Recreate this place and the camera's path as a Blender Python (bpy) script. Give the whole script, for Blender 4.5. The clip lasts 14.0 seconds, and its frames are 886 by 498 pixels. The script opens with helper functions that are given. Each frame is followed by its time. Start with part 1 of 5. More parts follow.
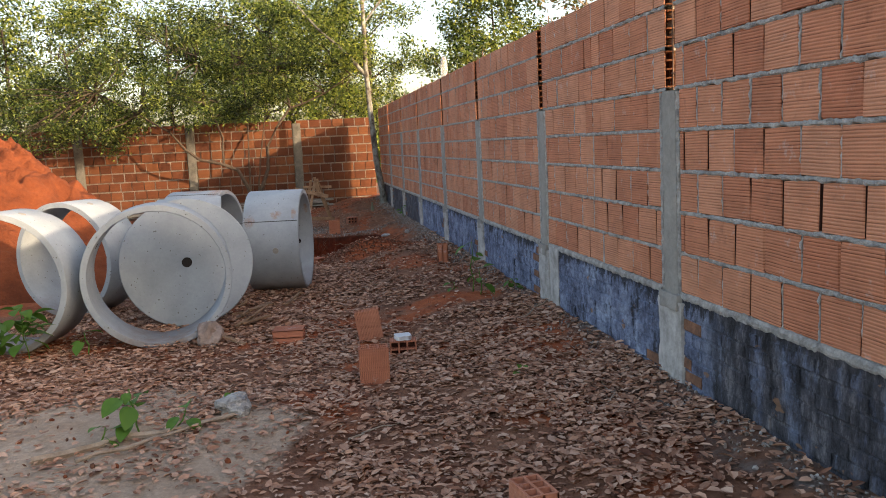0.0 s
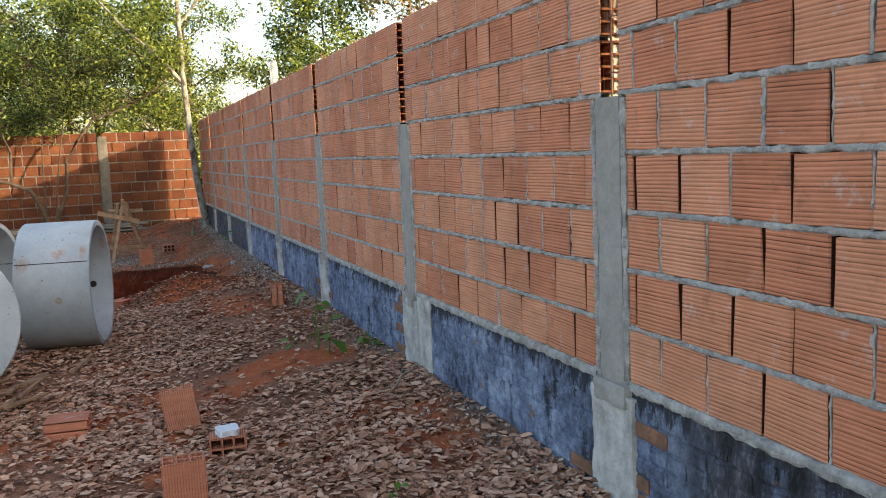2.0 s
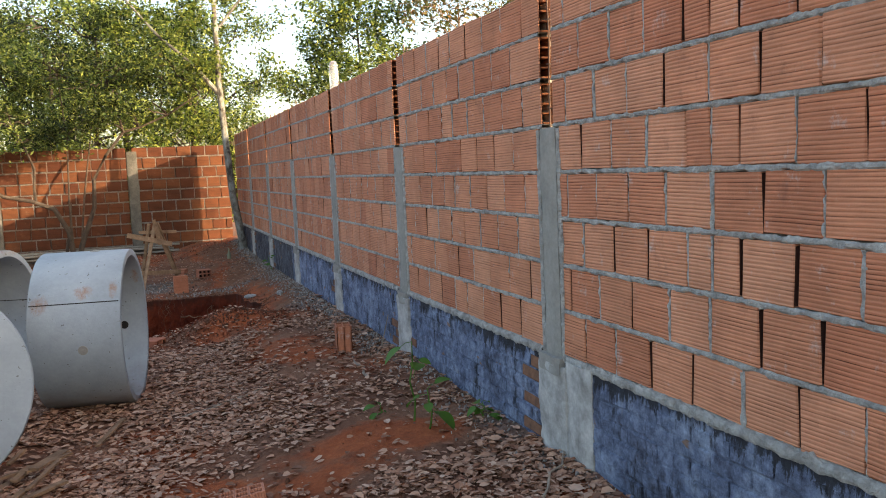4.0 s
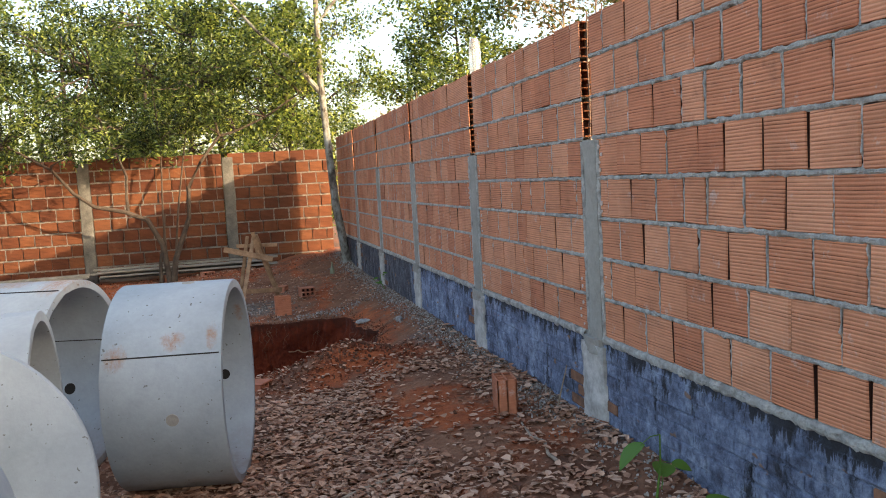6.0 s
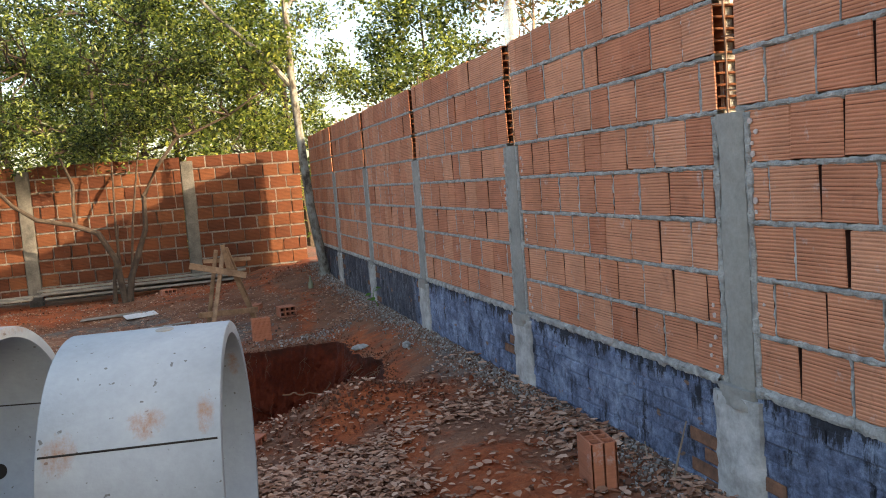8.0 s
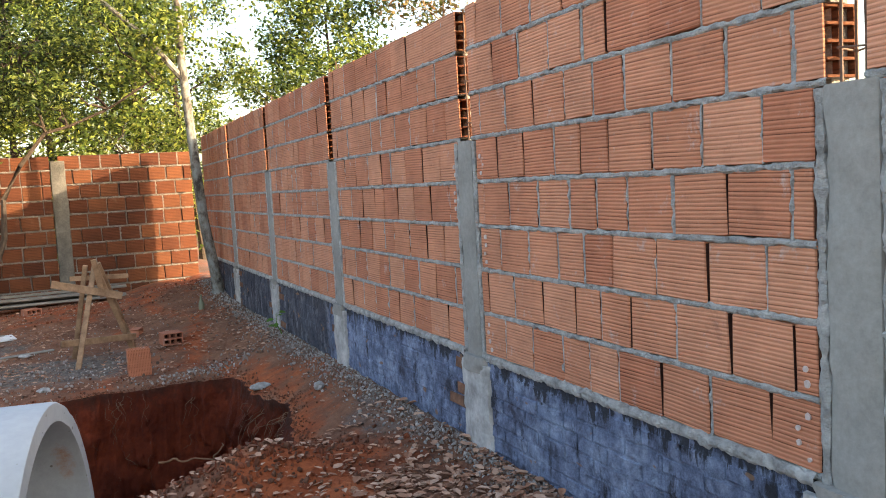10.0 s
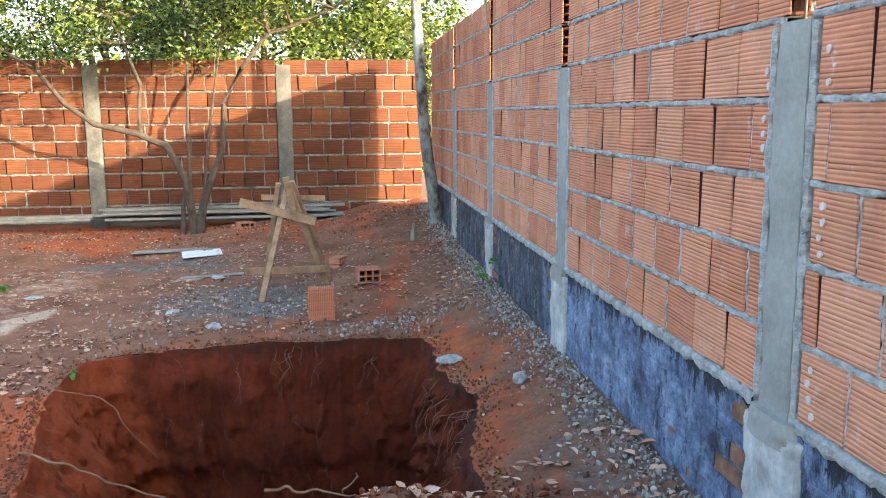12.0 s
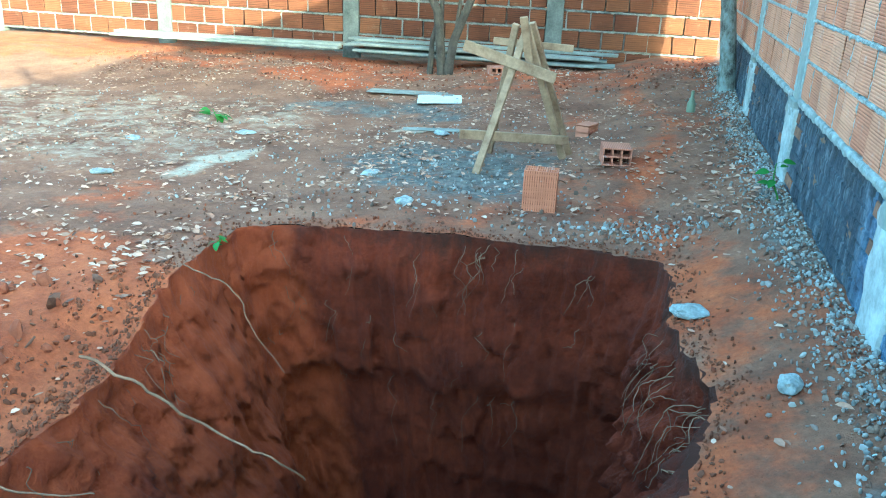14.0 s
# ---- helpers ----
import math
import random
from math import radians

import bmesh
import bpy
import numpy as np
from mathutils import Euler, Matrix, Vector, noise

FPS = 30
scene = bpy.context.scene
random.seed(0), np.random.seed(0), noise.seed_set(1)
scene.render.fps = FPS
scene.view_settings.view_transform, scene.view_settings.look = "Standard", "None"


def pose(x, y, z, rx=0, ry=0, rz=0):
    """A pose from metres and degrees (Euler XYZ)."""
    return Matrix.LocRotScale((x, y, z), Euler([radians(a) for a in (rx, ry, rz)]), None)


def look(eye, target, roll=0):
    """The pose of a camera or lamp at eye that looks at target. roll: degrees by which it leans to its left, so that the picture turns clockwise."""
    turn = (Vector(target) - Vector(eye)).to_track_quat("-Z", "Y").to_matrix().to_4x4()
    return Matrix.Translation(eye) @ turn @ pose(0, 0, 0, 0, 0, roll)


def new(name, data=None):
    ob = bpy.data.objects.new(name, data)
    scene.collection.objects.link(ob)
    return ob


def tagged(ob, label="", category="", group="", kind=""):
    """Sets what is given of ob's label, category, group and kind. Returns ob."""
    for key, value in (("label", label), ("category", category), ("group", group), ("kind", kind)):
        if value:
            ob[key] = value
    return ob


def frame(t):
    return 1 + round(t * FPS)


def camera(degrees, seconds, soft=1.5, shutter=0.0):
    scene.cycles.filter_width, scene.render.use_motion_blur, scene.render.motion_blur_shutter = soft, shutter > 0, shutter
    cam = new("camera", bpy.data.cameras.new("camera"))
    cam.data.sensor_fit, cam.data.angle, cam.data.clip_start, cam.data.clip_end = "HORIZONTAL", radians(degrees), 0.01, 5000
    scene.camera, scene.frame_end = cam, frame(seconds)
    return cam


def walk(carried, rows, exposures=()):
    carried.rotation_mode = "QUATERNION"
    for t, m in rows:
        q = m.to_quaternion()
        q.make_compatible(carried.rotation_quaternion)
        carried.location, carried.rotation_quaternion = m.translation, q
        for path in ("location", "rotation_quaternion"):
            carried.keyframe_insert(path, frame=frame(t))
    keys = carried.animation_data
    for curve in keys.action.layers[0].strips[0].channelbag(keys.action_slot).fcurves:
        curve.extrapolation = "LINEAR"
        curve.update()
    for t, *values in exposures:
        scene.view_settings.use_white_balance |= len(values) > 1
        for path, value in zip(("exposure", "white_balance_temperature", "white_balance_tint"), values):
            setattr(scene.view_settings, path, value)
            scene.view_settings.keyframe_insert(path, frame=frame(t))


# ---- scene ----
cam = camera(55.1, 14.0, soft=1.0)
PATH = [
    (0, (-1.912, -4.167, 1.55), (-1.588, -2.209, 1.301), -2.8),
    (0.5, (-1.776, -3.795, 1.581), (-1.312, -1.866, 1.332), -2.7),
    (1, (-1.803, -3.43, 1.591), (-1.129, -1.561, 1.362), -2.3),
    (1.5, (-1.772, -3.069, 1.577), (-1.069, -1.211, 1.344), -2.6),
    (2, (-1.691, -2.684, 1.599), (-0.985, -0.828, 1.364), -2.6),
    (2.5, (-1.761, -2.342, 1.616), (-1.049, -0.488, 1.384), -3.3),
    (2.7, (-1.753, -2.191, 1.612), (-1.043, -0.335, 1.378), -3.0),
    (4.8, (-1.81, -0.507, 1.598), (-1.2, 1.39, 1.425), -2.5),
    (5, (-1.828, -0.338, 1.597), (-1.235, 1.564, 1.419), -2.4),
    (5.5, (-1.884, 0.103, 1.602), (-1.325, 2.014, 1.415), -2.7),
    (6, (-1.838, 0.559, 1.61), (-1.366, 2.496, 1.439), -3.2),
    (6.5, (-1.87, 0.94, 1.607), (-1.435, 2.885, 1.437), -3.4),
    (7, (-1.985, 1.29, 1.624), (-1.551, 3.235, 1.456), -3.9),
    (7.5, (-1.955, 1.639, 1.625), (-1.503, 3.58, 1.466), -4.8),
    (8, (-1.987, 1.975, 1.606), (-1.415, 3.884, 1.434), -4.5),
    (8.2, (-1.995, 2.127, 1.592), (-1.248, 3.974, 1.42), -4.4),
    (10.3, (-1.667, 3.445, 1.568), (-0.869, 5.272, 1.409), -3.3),
    (10.5, (-1.575, 3.624, 1.579), (-0.847, 5.48, 1.426), -3.0),
    (11, (-1.49, 4.023, 1.534), (-0.967, 5.944, 1.344), -1.9),
    (11.5, (-1.377, 4.428, 1.517), (-0.962, 6.361, 1.218), -1.8),
    (12, (-1.181, 4.84, 1.529), (-0.943, 6.801, 1.212), -0.4),
    (12.5, (-1.133, 5.25, 1.479), (-1.06, 7.2, 1.039), 0.8),
    (13, (-1.055, 5.638, 1.46), (-1.107, 7.518, 0.781), -1.0),
    (13.5, (-0.922, 6.012, 1.441), (-1.297, 7.831, 0.699), 0.3),
    (14, (-0.867, 6.374, 1.442), (-1.269, 8.211, 0.762), 2.6),
]
SKY = 0.15
EXPOSURES = [(0.0, 1.85, 7300, 16), (1.0, 2.1, 7050, 12), (2.0, 2.22, 7000, 11), (2.7, 2.22, 7000, 11), (5.0, 2.0, 7000, 12), (5.5, 2.02, 7000, 12), (6.0, 2.2, 7000, 12), (6.5, 2.08, 7050, 12), (7.0, 1.97, 7050, 13), (7.5, 1.92, 7050, 13), (8.0, 2.16, 7050, 12), (8.2, 2.22, 7050, 12), (10.3, 2.63, 7050, 12), (11.0, 2.9, 6700, 10), (11.5, 3.08, 6350, 6), (12.0, 3.17, 6150, 4), (12.5, 3.25, 5400, -12), (13.0, 3.52, 4750, -30), (13.5, 3.78, 4650, -30), (14.0, 3.9, 4500, -32)]
walk(cam, [(t, look(eye, target, roll)) for t, eye, target, roll in PATH], EXPOSURES)
# ---- world, sun and exposure ----
SUN = Vector((1.0, -1.0, 0.36)).normalized()          # towards the sun: over the right-hand wall, from behind
SUN_EL = math.asin(SUN.z)
world = bpy.data.worlds.new("world")
scene.world = world
world.use_nodes = True
wn = world.node_tree.nodes
sky = wn.new("ShaderNodeTexSky")
sky.sky_type = "NISHITA"
sky.sun_disc = False
sky.sun_elevation = SUN_EL
sky.sun_rotation = math.atan2(SUN.x, SUN.y)
sky.dust_density = 3.0
wn["Background"].inputs["Strength"].default_value = SKY
world.node_tree.links.new(sky.outputs["Color"], wn["Background"].inputs["Color"])
sun = new("sun", bpy.data.lights.new("sun", "SUN"))
sun.data.energy = 2.3
sun.data.angle = radians(0.5)
sun.data.color = (1.0, 0.80, 0.56)
sun.matrix_world = look(SUN * 30, (0, 0, 0))


# ---- materials ----
def make(name, base, rough=0.85, metal=0.0):
    m = bpy.data.materials.new(name)
    m.use_nodes = True
    p = m.node_tree.nodes["Principled BSDF"]
    p.inputs["Base Color"].default_value = (*base, 1)
    p.inputs["Roughness"].default_value = rough
    p.inputs["Metallic"].default_value = metal
    p.inputs["Specular IOR Level"].default_value = 0.3
    return m


class Net:
    """Short hand for building a node network."""

    def __init__(self, m):
        self.t = m.node_tree
        self.p = self.t.nodes["Principled BSDF"]

    def node(self, kind, **values):
        n = self.t.nodes.new(kind)
        for k, v in values.items():
            n.inputs[k.replace("_", " ")].default_value = v
        return n

    def link(self, a, b):
        self.t.links.new(a, b)

    def coords(self, space="Object", scale=(1, 1, 1)):
        c = self.t.nodes.new("ShaderNodeTexCoord") if space != "Position" else self.t.nodes.new("ShaderNodeNewGeometry")
        m = self.t.nodes.new("ShaderNodeMapping")
        m.inputs["Scale"].default_value = scale
        self.link(c.outputs[space], m.inputs["Vector"])
        return m.outputs["Vector"]

    def noise(self, vec, scale, detail=5.0, rough=0.6, distortion=0.0):
        n = self.node("ShaderNodeTexNoise", Scale=scale, Detail=detail, Roughness=rough, Distortion=distortion)
        self.link(vec, n.inputs["Vector"])
        return n.outputs["Fac"]

    def ramp(self, fac, *stops):
        r = self.t.nodes.new("ShaderNodeValToRGB")
        e = r.color_ramp.elements
        while len(e) < len(stops):
            e.new(0.5)
        for el, (pos, col) in zip(e, stops):
            el.position = pos
            el.color = (*col, 1) if len(col) == 3 else col
        self.link(fac, r.inputs["Fac"])
        return r.outputs["Color"]

    def mix(self, fac, a, b, mode="MIX"):
        n = self.t.nodes.new("ShaderNodeMix")
        n.data_type = "RGBA"
        n.blend_type = mode
        for sock, v in ((n.inputs[0], fac), (n.inputs[6], a), (n.inputs[7], b)):
            if isinstance(v, (int, float)):
                sock.default_value = v
            elif isinstance(v, tuple):
                sock.default_value = (*v, 1)
            else:
                self.link(v, sock)
        return n.outputs[2]

    def math(self, op, a, b=0.0):
        n = self.t.nodes.new("ShaderNodeMath")
        n.operation = op
        for sock, v in zip(n.inputs, (a, b)):
            if isinstance(v, (int, float)):
                sock.default_value = v
            else:
                self.link(v, sock)
        return n.outputs[0]

    def bump(self, height, strength=0.5, distance=0.01, under=None):
        b = self.node("ShaderNodeBump", Strength=strength, Distance=distance)
        self.link(height, b.inputs["Height"])
        if under is not None:
            self.link(under, b.inputs["Normal"])
        self.link(b.outputs["Normal"], self.p.inputs["Normal"])
        return b.outputs["Normal"]

    def base(self, col):
        self.link(col, self.p.inputs["Base Color"])

    def rand(self):
        return self.t.nodes.new("ShaderNodeObjectInfo").outputs["Random"]

    def island(self):
        return self.t.nodes.new("ShaderNodeNewGeometry").outputs["Random Per Island"]


def brick_material(name, lo, mid, hi, groove=0.0105, smear=(0.50, 0.45, 0.42), char=(0.20, 0.085, 0.055)):
    """Fired hollow block: fine ribs along the block with painted groove shade, blotches from the kiln, chalky smears.
    """
    m = make(name, mid, 0.9)
    n = Net(m)
    o = n.coords("Object")
    w = n.coords("Position")
    tone = n.ramp(n.rand(), (0.0, lo), (0.45, mid), (1.0, hi))
    blotch = n.ramp(n.noise(w, 3.1, 4), (0.3, (0.80, 0.77, 0.74)), (0.7, (1.14, 1.11, 1.07)))
    c = n.mix(1.0, tone, blotch, "MULTIPLY")
    streak = n.ramp(n.noise(n.coords("Position", (6, 6, 60)), 1.4, 5, 0.7), (0.35, (0.84, 0.82, 0.80)), (0.75, (1.1, 1.1, 1.1)))
    c = n.mix(0.8, c, streak, "MULTIPLY")
    chalk = n.ramp(n.noise(w, 8.0, 8, 0.75), (0.585, (0, 0, 0)), (0.70, (0.6, 0.6, 0.6)))
    c = n.mix(chalk, c, smear)
    scorch = n.ramp(n.noise(w, 5.0, 7, 0.75), (0.30, (0.55, 0.55, 0.55)), (0.42, (0, 0, 0)))
    c = n.mix(scorch, c, char)
    sep = n.t.nodes.new("ShaderNodeSeparateXYZ")
    n.link(o, sep.inputs[0])
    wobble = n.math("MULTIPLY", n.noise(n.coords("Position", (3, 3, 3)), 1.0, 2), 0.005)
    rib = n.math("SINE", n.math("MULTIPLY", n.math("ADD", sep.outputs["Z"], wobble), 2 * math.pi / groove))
    # Shade in the grooves is put into the colour; the bump alone hardly shows.
    groove_shade = n.ramp(n.math("ADD", n.math("MULTIPLY", rib, 0.5), 0.5), (0.02, (0.24, 0.17, 0.13)), (0.28, (1.06, 1.06, 1.06)))
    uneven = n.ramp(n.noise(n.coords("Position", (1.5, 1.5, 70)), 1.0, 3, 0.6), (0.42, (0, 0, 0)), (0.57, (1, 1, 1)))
    groove_shade = n.mix(n.math("MULTIPLY", uneven, 0.84), groove_shade, (1.0, 1.0, 1.0))
    c = n.mix(n.ramp(n.noise(w, 9, 4, 0.6), (0.28, (0.45, 0.45, 0.45)), (0.55, (1.0, 1.0, 1.0))), c, n.mix(n.math("MULTIPLY", n.rand(), 0.25), groove_shade, (1.0, 1.0, 1.0)), "MULTIPLY")
    n.base(c)
    first = n.bump(rib, 0.38, 0.003)
    n.bump(n.noise(w, 28, 7, 0.75), 0.45, 0.008, first)
    return m


def mottled(name, lo, hi, scale=4.0, fine=60.0, rough=0.9, bump=0.5, dist=0.01, detail=6, space="Position"):
    m = make(name, hi, rough)
    n = Net(m)
    w = n.coords(space)
    c = n.ramp(n.noise(w, scale, detail, 0.65), (0.3, lo), (0.7, hi))
    c = n.mix(0.7, c, n.ramp(n.noise(w, fine, 5, 0.7), (0.25, (0.72, 0.72, 0.72)), (0.75, (1.18, 1.18, 1.18))), "MULTIPLY")
    n.base(c)
    n.bump(n.noise(w, fine * 0.6, 6, 0.7), bump, dist)
    return m


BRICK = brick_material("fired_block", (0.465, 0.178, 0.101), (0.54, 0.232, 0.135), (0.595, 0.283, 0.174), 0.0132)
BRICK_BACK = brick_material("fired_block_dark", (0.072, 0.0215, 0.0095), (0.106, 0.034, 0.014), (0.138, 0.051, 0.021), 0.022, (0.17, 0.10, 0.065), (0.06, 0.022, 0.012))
# Dark brick tone: the shade in joints and holes put into the colour.
BRICK_SHADE = mottled("brick_shade", (0.035, 0.014, 0.010), (0.07, 0.028, 0.018), 6, 80)
BRICK_LOOSE = brick_material("loose_fired_block", (0.31, 0.105, 0.06), (0.40, 0.15, 0.09), (0.47, 0.205, 0.13), 0.012)
MORTAR = mottled("mortar", (0.22, 0.214, 0.20), (0.55, 0.54, 0.51), 16, 38, 0.95, 1.0, 0.035)
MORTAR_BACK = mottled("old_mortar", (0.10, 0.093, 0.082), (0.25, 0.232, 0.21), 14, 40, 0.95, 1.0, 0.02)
POST = mottled("post_concrete", (0.21, 0.20, 0.18), (0.33, 0.315, 0.285), 3, 45, 0.92, 0.5, 0.006)
BARE_BRICK = mottled("bare_small_brick", (0.09, 0.05, 0.035), (0.27, 0.13, 0.075), 14, 60, 0.92, 0.5, 0.006)
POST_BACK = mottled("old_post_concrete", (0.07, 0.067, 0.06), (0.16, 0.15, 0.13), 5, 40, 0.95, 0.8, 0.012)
POST_LOW = mottled("pale_render", (0.22, 0.215, 0.20), (0.53, 0.52, 0.50), 9, 34, 0.95, 0.6, 0.008)
STEEL = mottled("rusty_steel", (0.10, 0.055, 0.035), (0.19, 0.12, 0.085), 20, 90, 0.7, 0.3, 0.002)
WOOD = mottled("sawn_wood", (0.15, 0.085, 0.047), (0.37, 0.24, 0.145), 8, 60, 0.85, 0.4, 0.004)
WOOD_WET = mottled("rotten_wood", (0.13, 0.075, 0.043), (0.33, 0.20, 0.12), 9, 60, 0.9, 0.5, 0.005)
PINK_RUBBLE = mottled("pinkish_rubble", (0.17, 0.12, 0.095), (0.37, 0.28, 0.235), 7, 50, 0.95, 0.8, 0.01)
WOOD_GREY = mottled("weathered_board", (0.15, 0.14, 0.12), (0.29, 0.27, 0.235), 6, 50, 0.9, 0.4, 0.004)
BARK = mottled("bark", (0.035, 0.026, 0.019), (0.095, 0.072, 0.055), 9, 60, 0.95, 0.9, 0.02)
TWIG = mottled("dry_twig", (0.20, 0.15, 0.11), (0.38, 0.31, 0.24), 12, 80, 0.9, 0.4, 0.004)
ROOT = mottled("root_skin", (0.12, 0.06, 0.032), (0.27, 0.15, 0.088), 12, 80, 0.9, 0.4, 0.004)
DARK = make("dark_inside", (0.02, 0.017, 0.015), 0.95)


def lichen_bark():
    m = make("lichen_bark", (0.3, 0.3, 0.27), 0.95)
    n = Net(m)
    w = n.coords("Position")
    f = n.noise(n.coords("Position", (1, 1, 0.6)), 9, 5, 0.7)
    n.base(n.ramp(f, (0.38, (0.05, 0.042, 0.035)), (0.49, (0.17, 0.16, 0.135)), (0.60, (0.24, 0.255, 0.24))))
    n.bump(n.noise(w, 40, 5), 0.7, 0.012)
    return m


def ring_concrete(name="cast_concrete", stained=1.0, rusty=0.0, rim=False):
    """Pale cast concrete with small blow holes, rust bloom along the cast joint and soil splash."""
    m = make(name, (0.5, 0.5, 0.5), 0.8)
    n = Net(m)
    o = n.coords("Object")
    c = n.ramp(n.noise(o, 2.3, 5, 0.6), (0.3, (0.225, 0.262, 0.292)), (0.7, (0.335, 0.378, 0.412)))
    c = n.mix(0.6, c, n.ramp(n.noise(o, 45, 5), (0.2, (0.85, 0.85, 0.85)), (0.8, (1.08, 1.08, 1.08))), "MULTIPLY")
    pits = n.ramp(n.noise(o, 46, 2, 0.4), (0.71, (0, 0, 0)), (0.74, (0.8, 0.8, 0.8)))
    c = n.mix(pits, c, (0.09, 0.085, 0.08))
    sep = n.t.nodes.new("ShaderNodeSeparateXYZ")
    n.link(o, sep.inputs[0])
    def spot(z0, y0, w, h):
        dz = n.math("MULTIPLY", n.math("SUBTRACT", sep.outputs["Z"], z0), 1 / w)
        dy = n.math("MULTIPLY", n.math("SUBTRACT", sep.outputs["Y"], y0), 1 / h)
        return n.math("SUBTRACT", 1.0, n.math("ADD", n.math("MULTIPLY", dz, dz), n.math("MULTIPLY", dy, dy)))
    bloom = n.math("MAXIMUM", spot(-0.22, 0.25, 0.09, 0.10), n.math("MAXIMUM", spot(0.05, 0.31, 0.10, 0.07), spot(0.24, 0.32, 0.045, 0.10)))
    if rim:
        bloom = n.math("MAXIMUM", spot(0.24, 0.56, 0.16, 0.09), spot(-0.05, 0.56, 0.22, 0.03))
    runs = n.math("MULTIPLY", n.noise(n.coords("Object", (16, 16, 40)), 1.0, 8, 0.8), n.math("MULTIPLY", n.noise(o, 34, 8, 0.8), 2.0))
    rust = n.ramp(n.math("MULTIPLY", n.math("MAXIMUM", bloom, 0.0), runs), (0.27, (0, 0, 0)), (0.62, (0.75, 0.75, 0.75)))
    c = n.mix(n.math("MULTIPLY", rust, rusty), c, (0.27, 0.135, 0.062))
    low = n.math("MULTIPLY", n.math("SUBTRACT", -0.25, sep.outputs["Y"]), 2.6)
    soil = n.ramp(n.math("MULTIPLY", n.math("MAXIMUM", low, 0.0), n.noise(o, 5, 5, 0.7)), (0.12, (0, 0, 0)), (0.5, (0.85, 0.85, 0.85)))
    c = n.mix(n.math("MULTIPLY", soil, stained), c, (0.16, 0.105, 0.075))
    n.base(c)
    n.bump(n.noise(o, 60, 5), 0.3, 0.004)
    return m


def plinth_paint():
    """Bitumen and blue waterproofing coat: blue-grey wash, black runs from the top, bare patches."""
    m = make("waterproof_coat", (0.1, 0.12, 0.2), 0.8)
    n = Net(m)
    w = n.coords("Position")
    c = n.ramp(n.noise(w, 3.4, 8, 0.75), (0.36, (0.06, 0.068, 0.10)), (0.48, (0.155, 0.195, 0.30)), (0.62, (0.29, 0.355, 0.485)))
    c = n.mix(1.0, c, n.ramp(n.noise(w, 17, 7, 0.8), (0.32, (0.35, 0.35, 0.38)), (0.66, (1.45, 1.45, 1.42))), "MULTIPLY")
    run = n.ramp(n.noise(n.coords("Position", (7, 7, 2.4)), 1.0, 7, 0.78), (0.54, (0, 0, 0)), (0.63, (0.92, 0.92, 0.92)))
    c = n.mix(run, c, (0.017, 0.018, 0.022))
    sep = n.t.nodes.new("ShaderNodeSeparateXYZ")
    n.link(n.t.nodes.new("ShaderNodeNewGeometry").outputs["Position"], sep.inputs[0])
    edge = n.math("ADD", n.math("MULTIPLY", n.math("SUBTRACT", sep.outputs["Z"], 0.60), 4.0), n.math("MULTIPLY", n.math("SUBTRACT", n.noise(n.coords("Position", (11, 11, 2.5)), 1.0, 8, 0.8), 0.46), 2.2))
    tar = n.ramp(edge, (0.27, (0, 0, 0)), (0.37, (0.92, 0.92, 0.92)))
    c = n.mix(tar, c, (0.022, 0.022, 0.026))
    near = n.math("MULTIPLY", n.math("SUBTRACT", -0.25, sep.outputs["Y"]), 1.4)
    far = n.math("MULTIPLY", n.math("SUBTRACT", sep.outputs["Y"], 9.4), 1.4)
    worn = n.ramp(n.noise(n.coords("Position", (5.0, 5.0, 1.8)), 1.0, 7, 0.75), (0.37, (0.20, 0.20, 0.20)), (0.50, (0.95, 0.95, 0.95)))
    old = n.math("MAXIMUM", n.math("MULTIPLY", n.ramp(near, (0.0, (0, 0, 0)), (0.4, (1, 1, 1))), worn), n.ramp(far, (0.0, (0, 0, 0)), (0.4, (0.85, 0.85, 0.85))))
    c = n.mix(old, c, n.ramp(n.noise(n.coords("Position", (1, 1, 0.38)), 11, 8, 0.8), (0.40, (0.012, 0.012, 0.014)), (0.53, (0.07, 0.07, 0.08)), (0.66, (0.27, 0.265, 0.28))))
    pale = n.ramp(n.noise(n.coords("Position", (20, 20, 2.5)), 1.0, 4, 0.6), (0.68, (0, 0, 0)), (0.76, (0.5, 0.5, 0.5)))
    c = n.mix(pale, c, (0.36, 0.37, 0.39))
    bare = n.ramp(n.noise(n.coords("Position", (5, 5, 9)), 1.3, 3, 0.5), (0.675, (0, 0, 0)), (0.70, (0.85, 0.85, 0.85)))
    c = n.mix(bare, c, (0.27, 0.15, 0.085))
    n.base(c)
    n.bump(n.noise(w, 26, 8, 0.8), 1.0, 0.02)
    return m


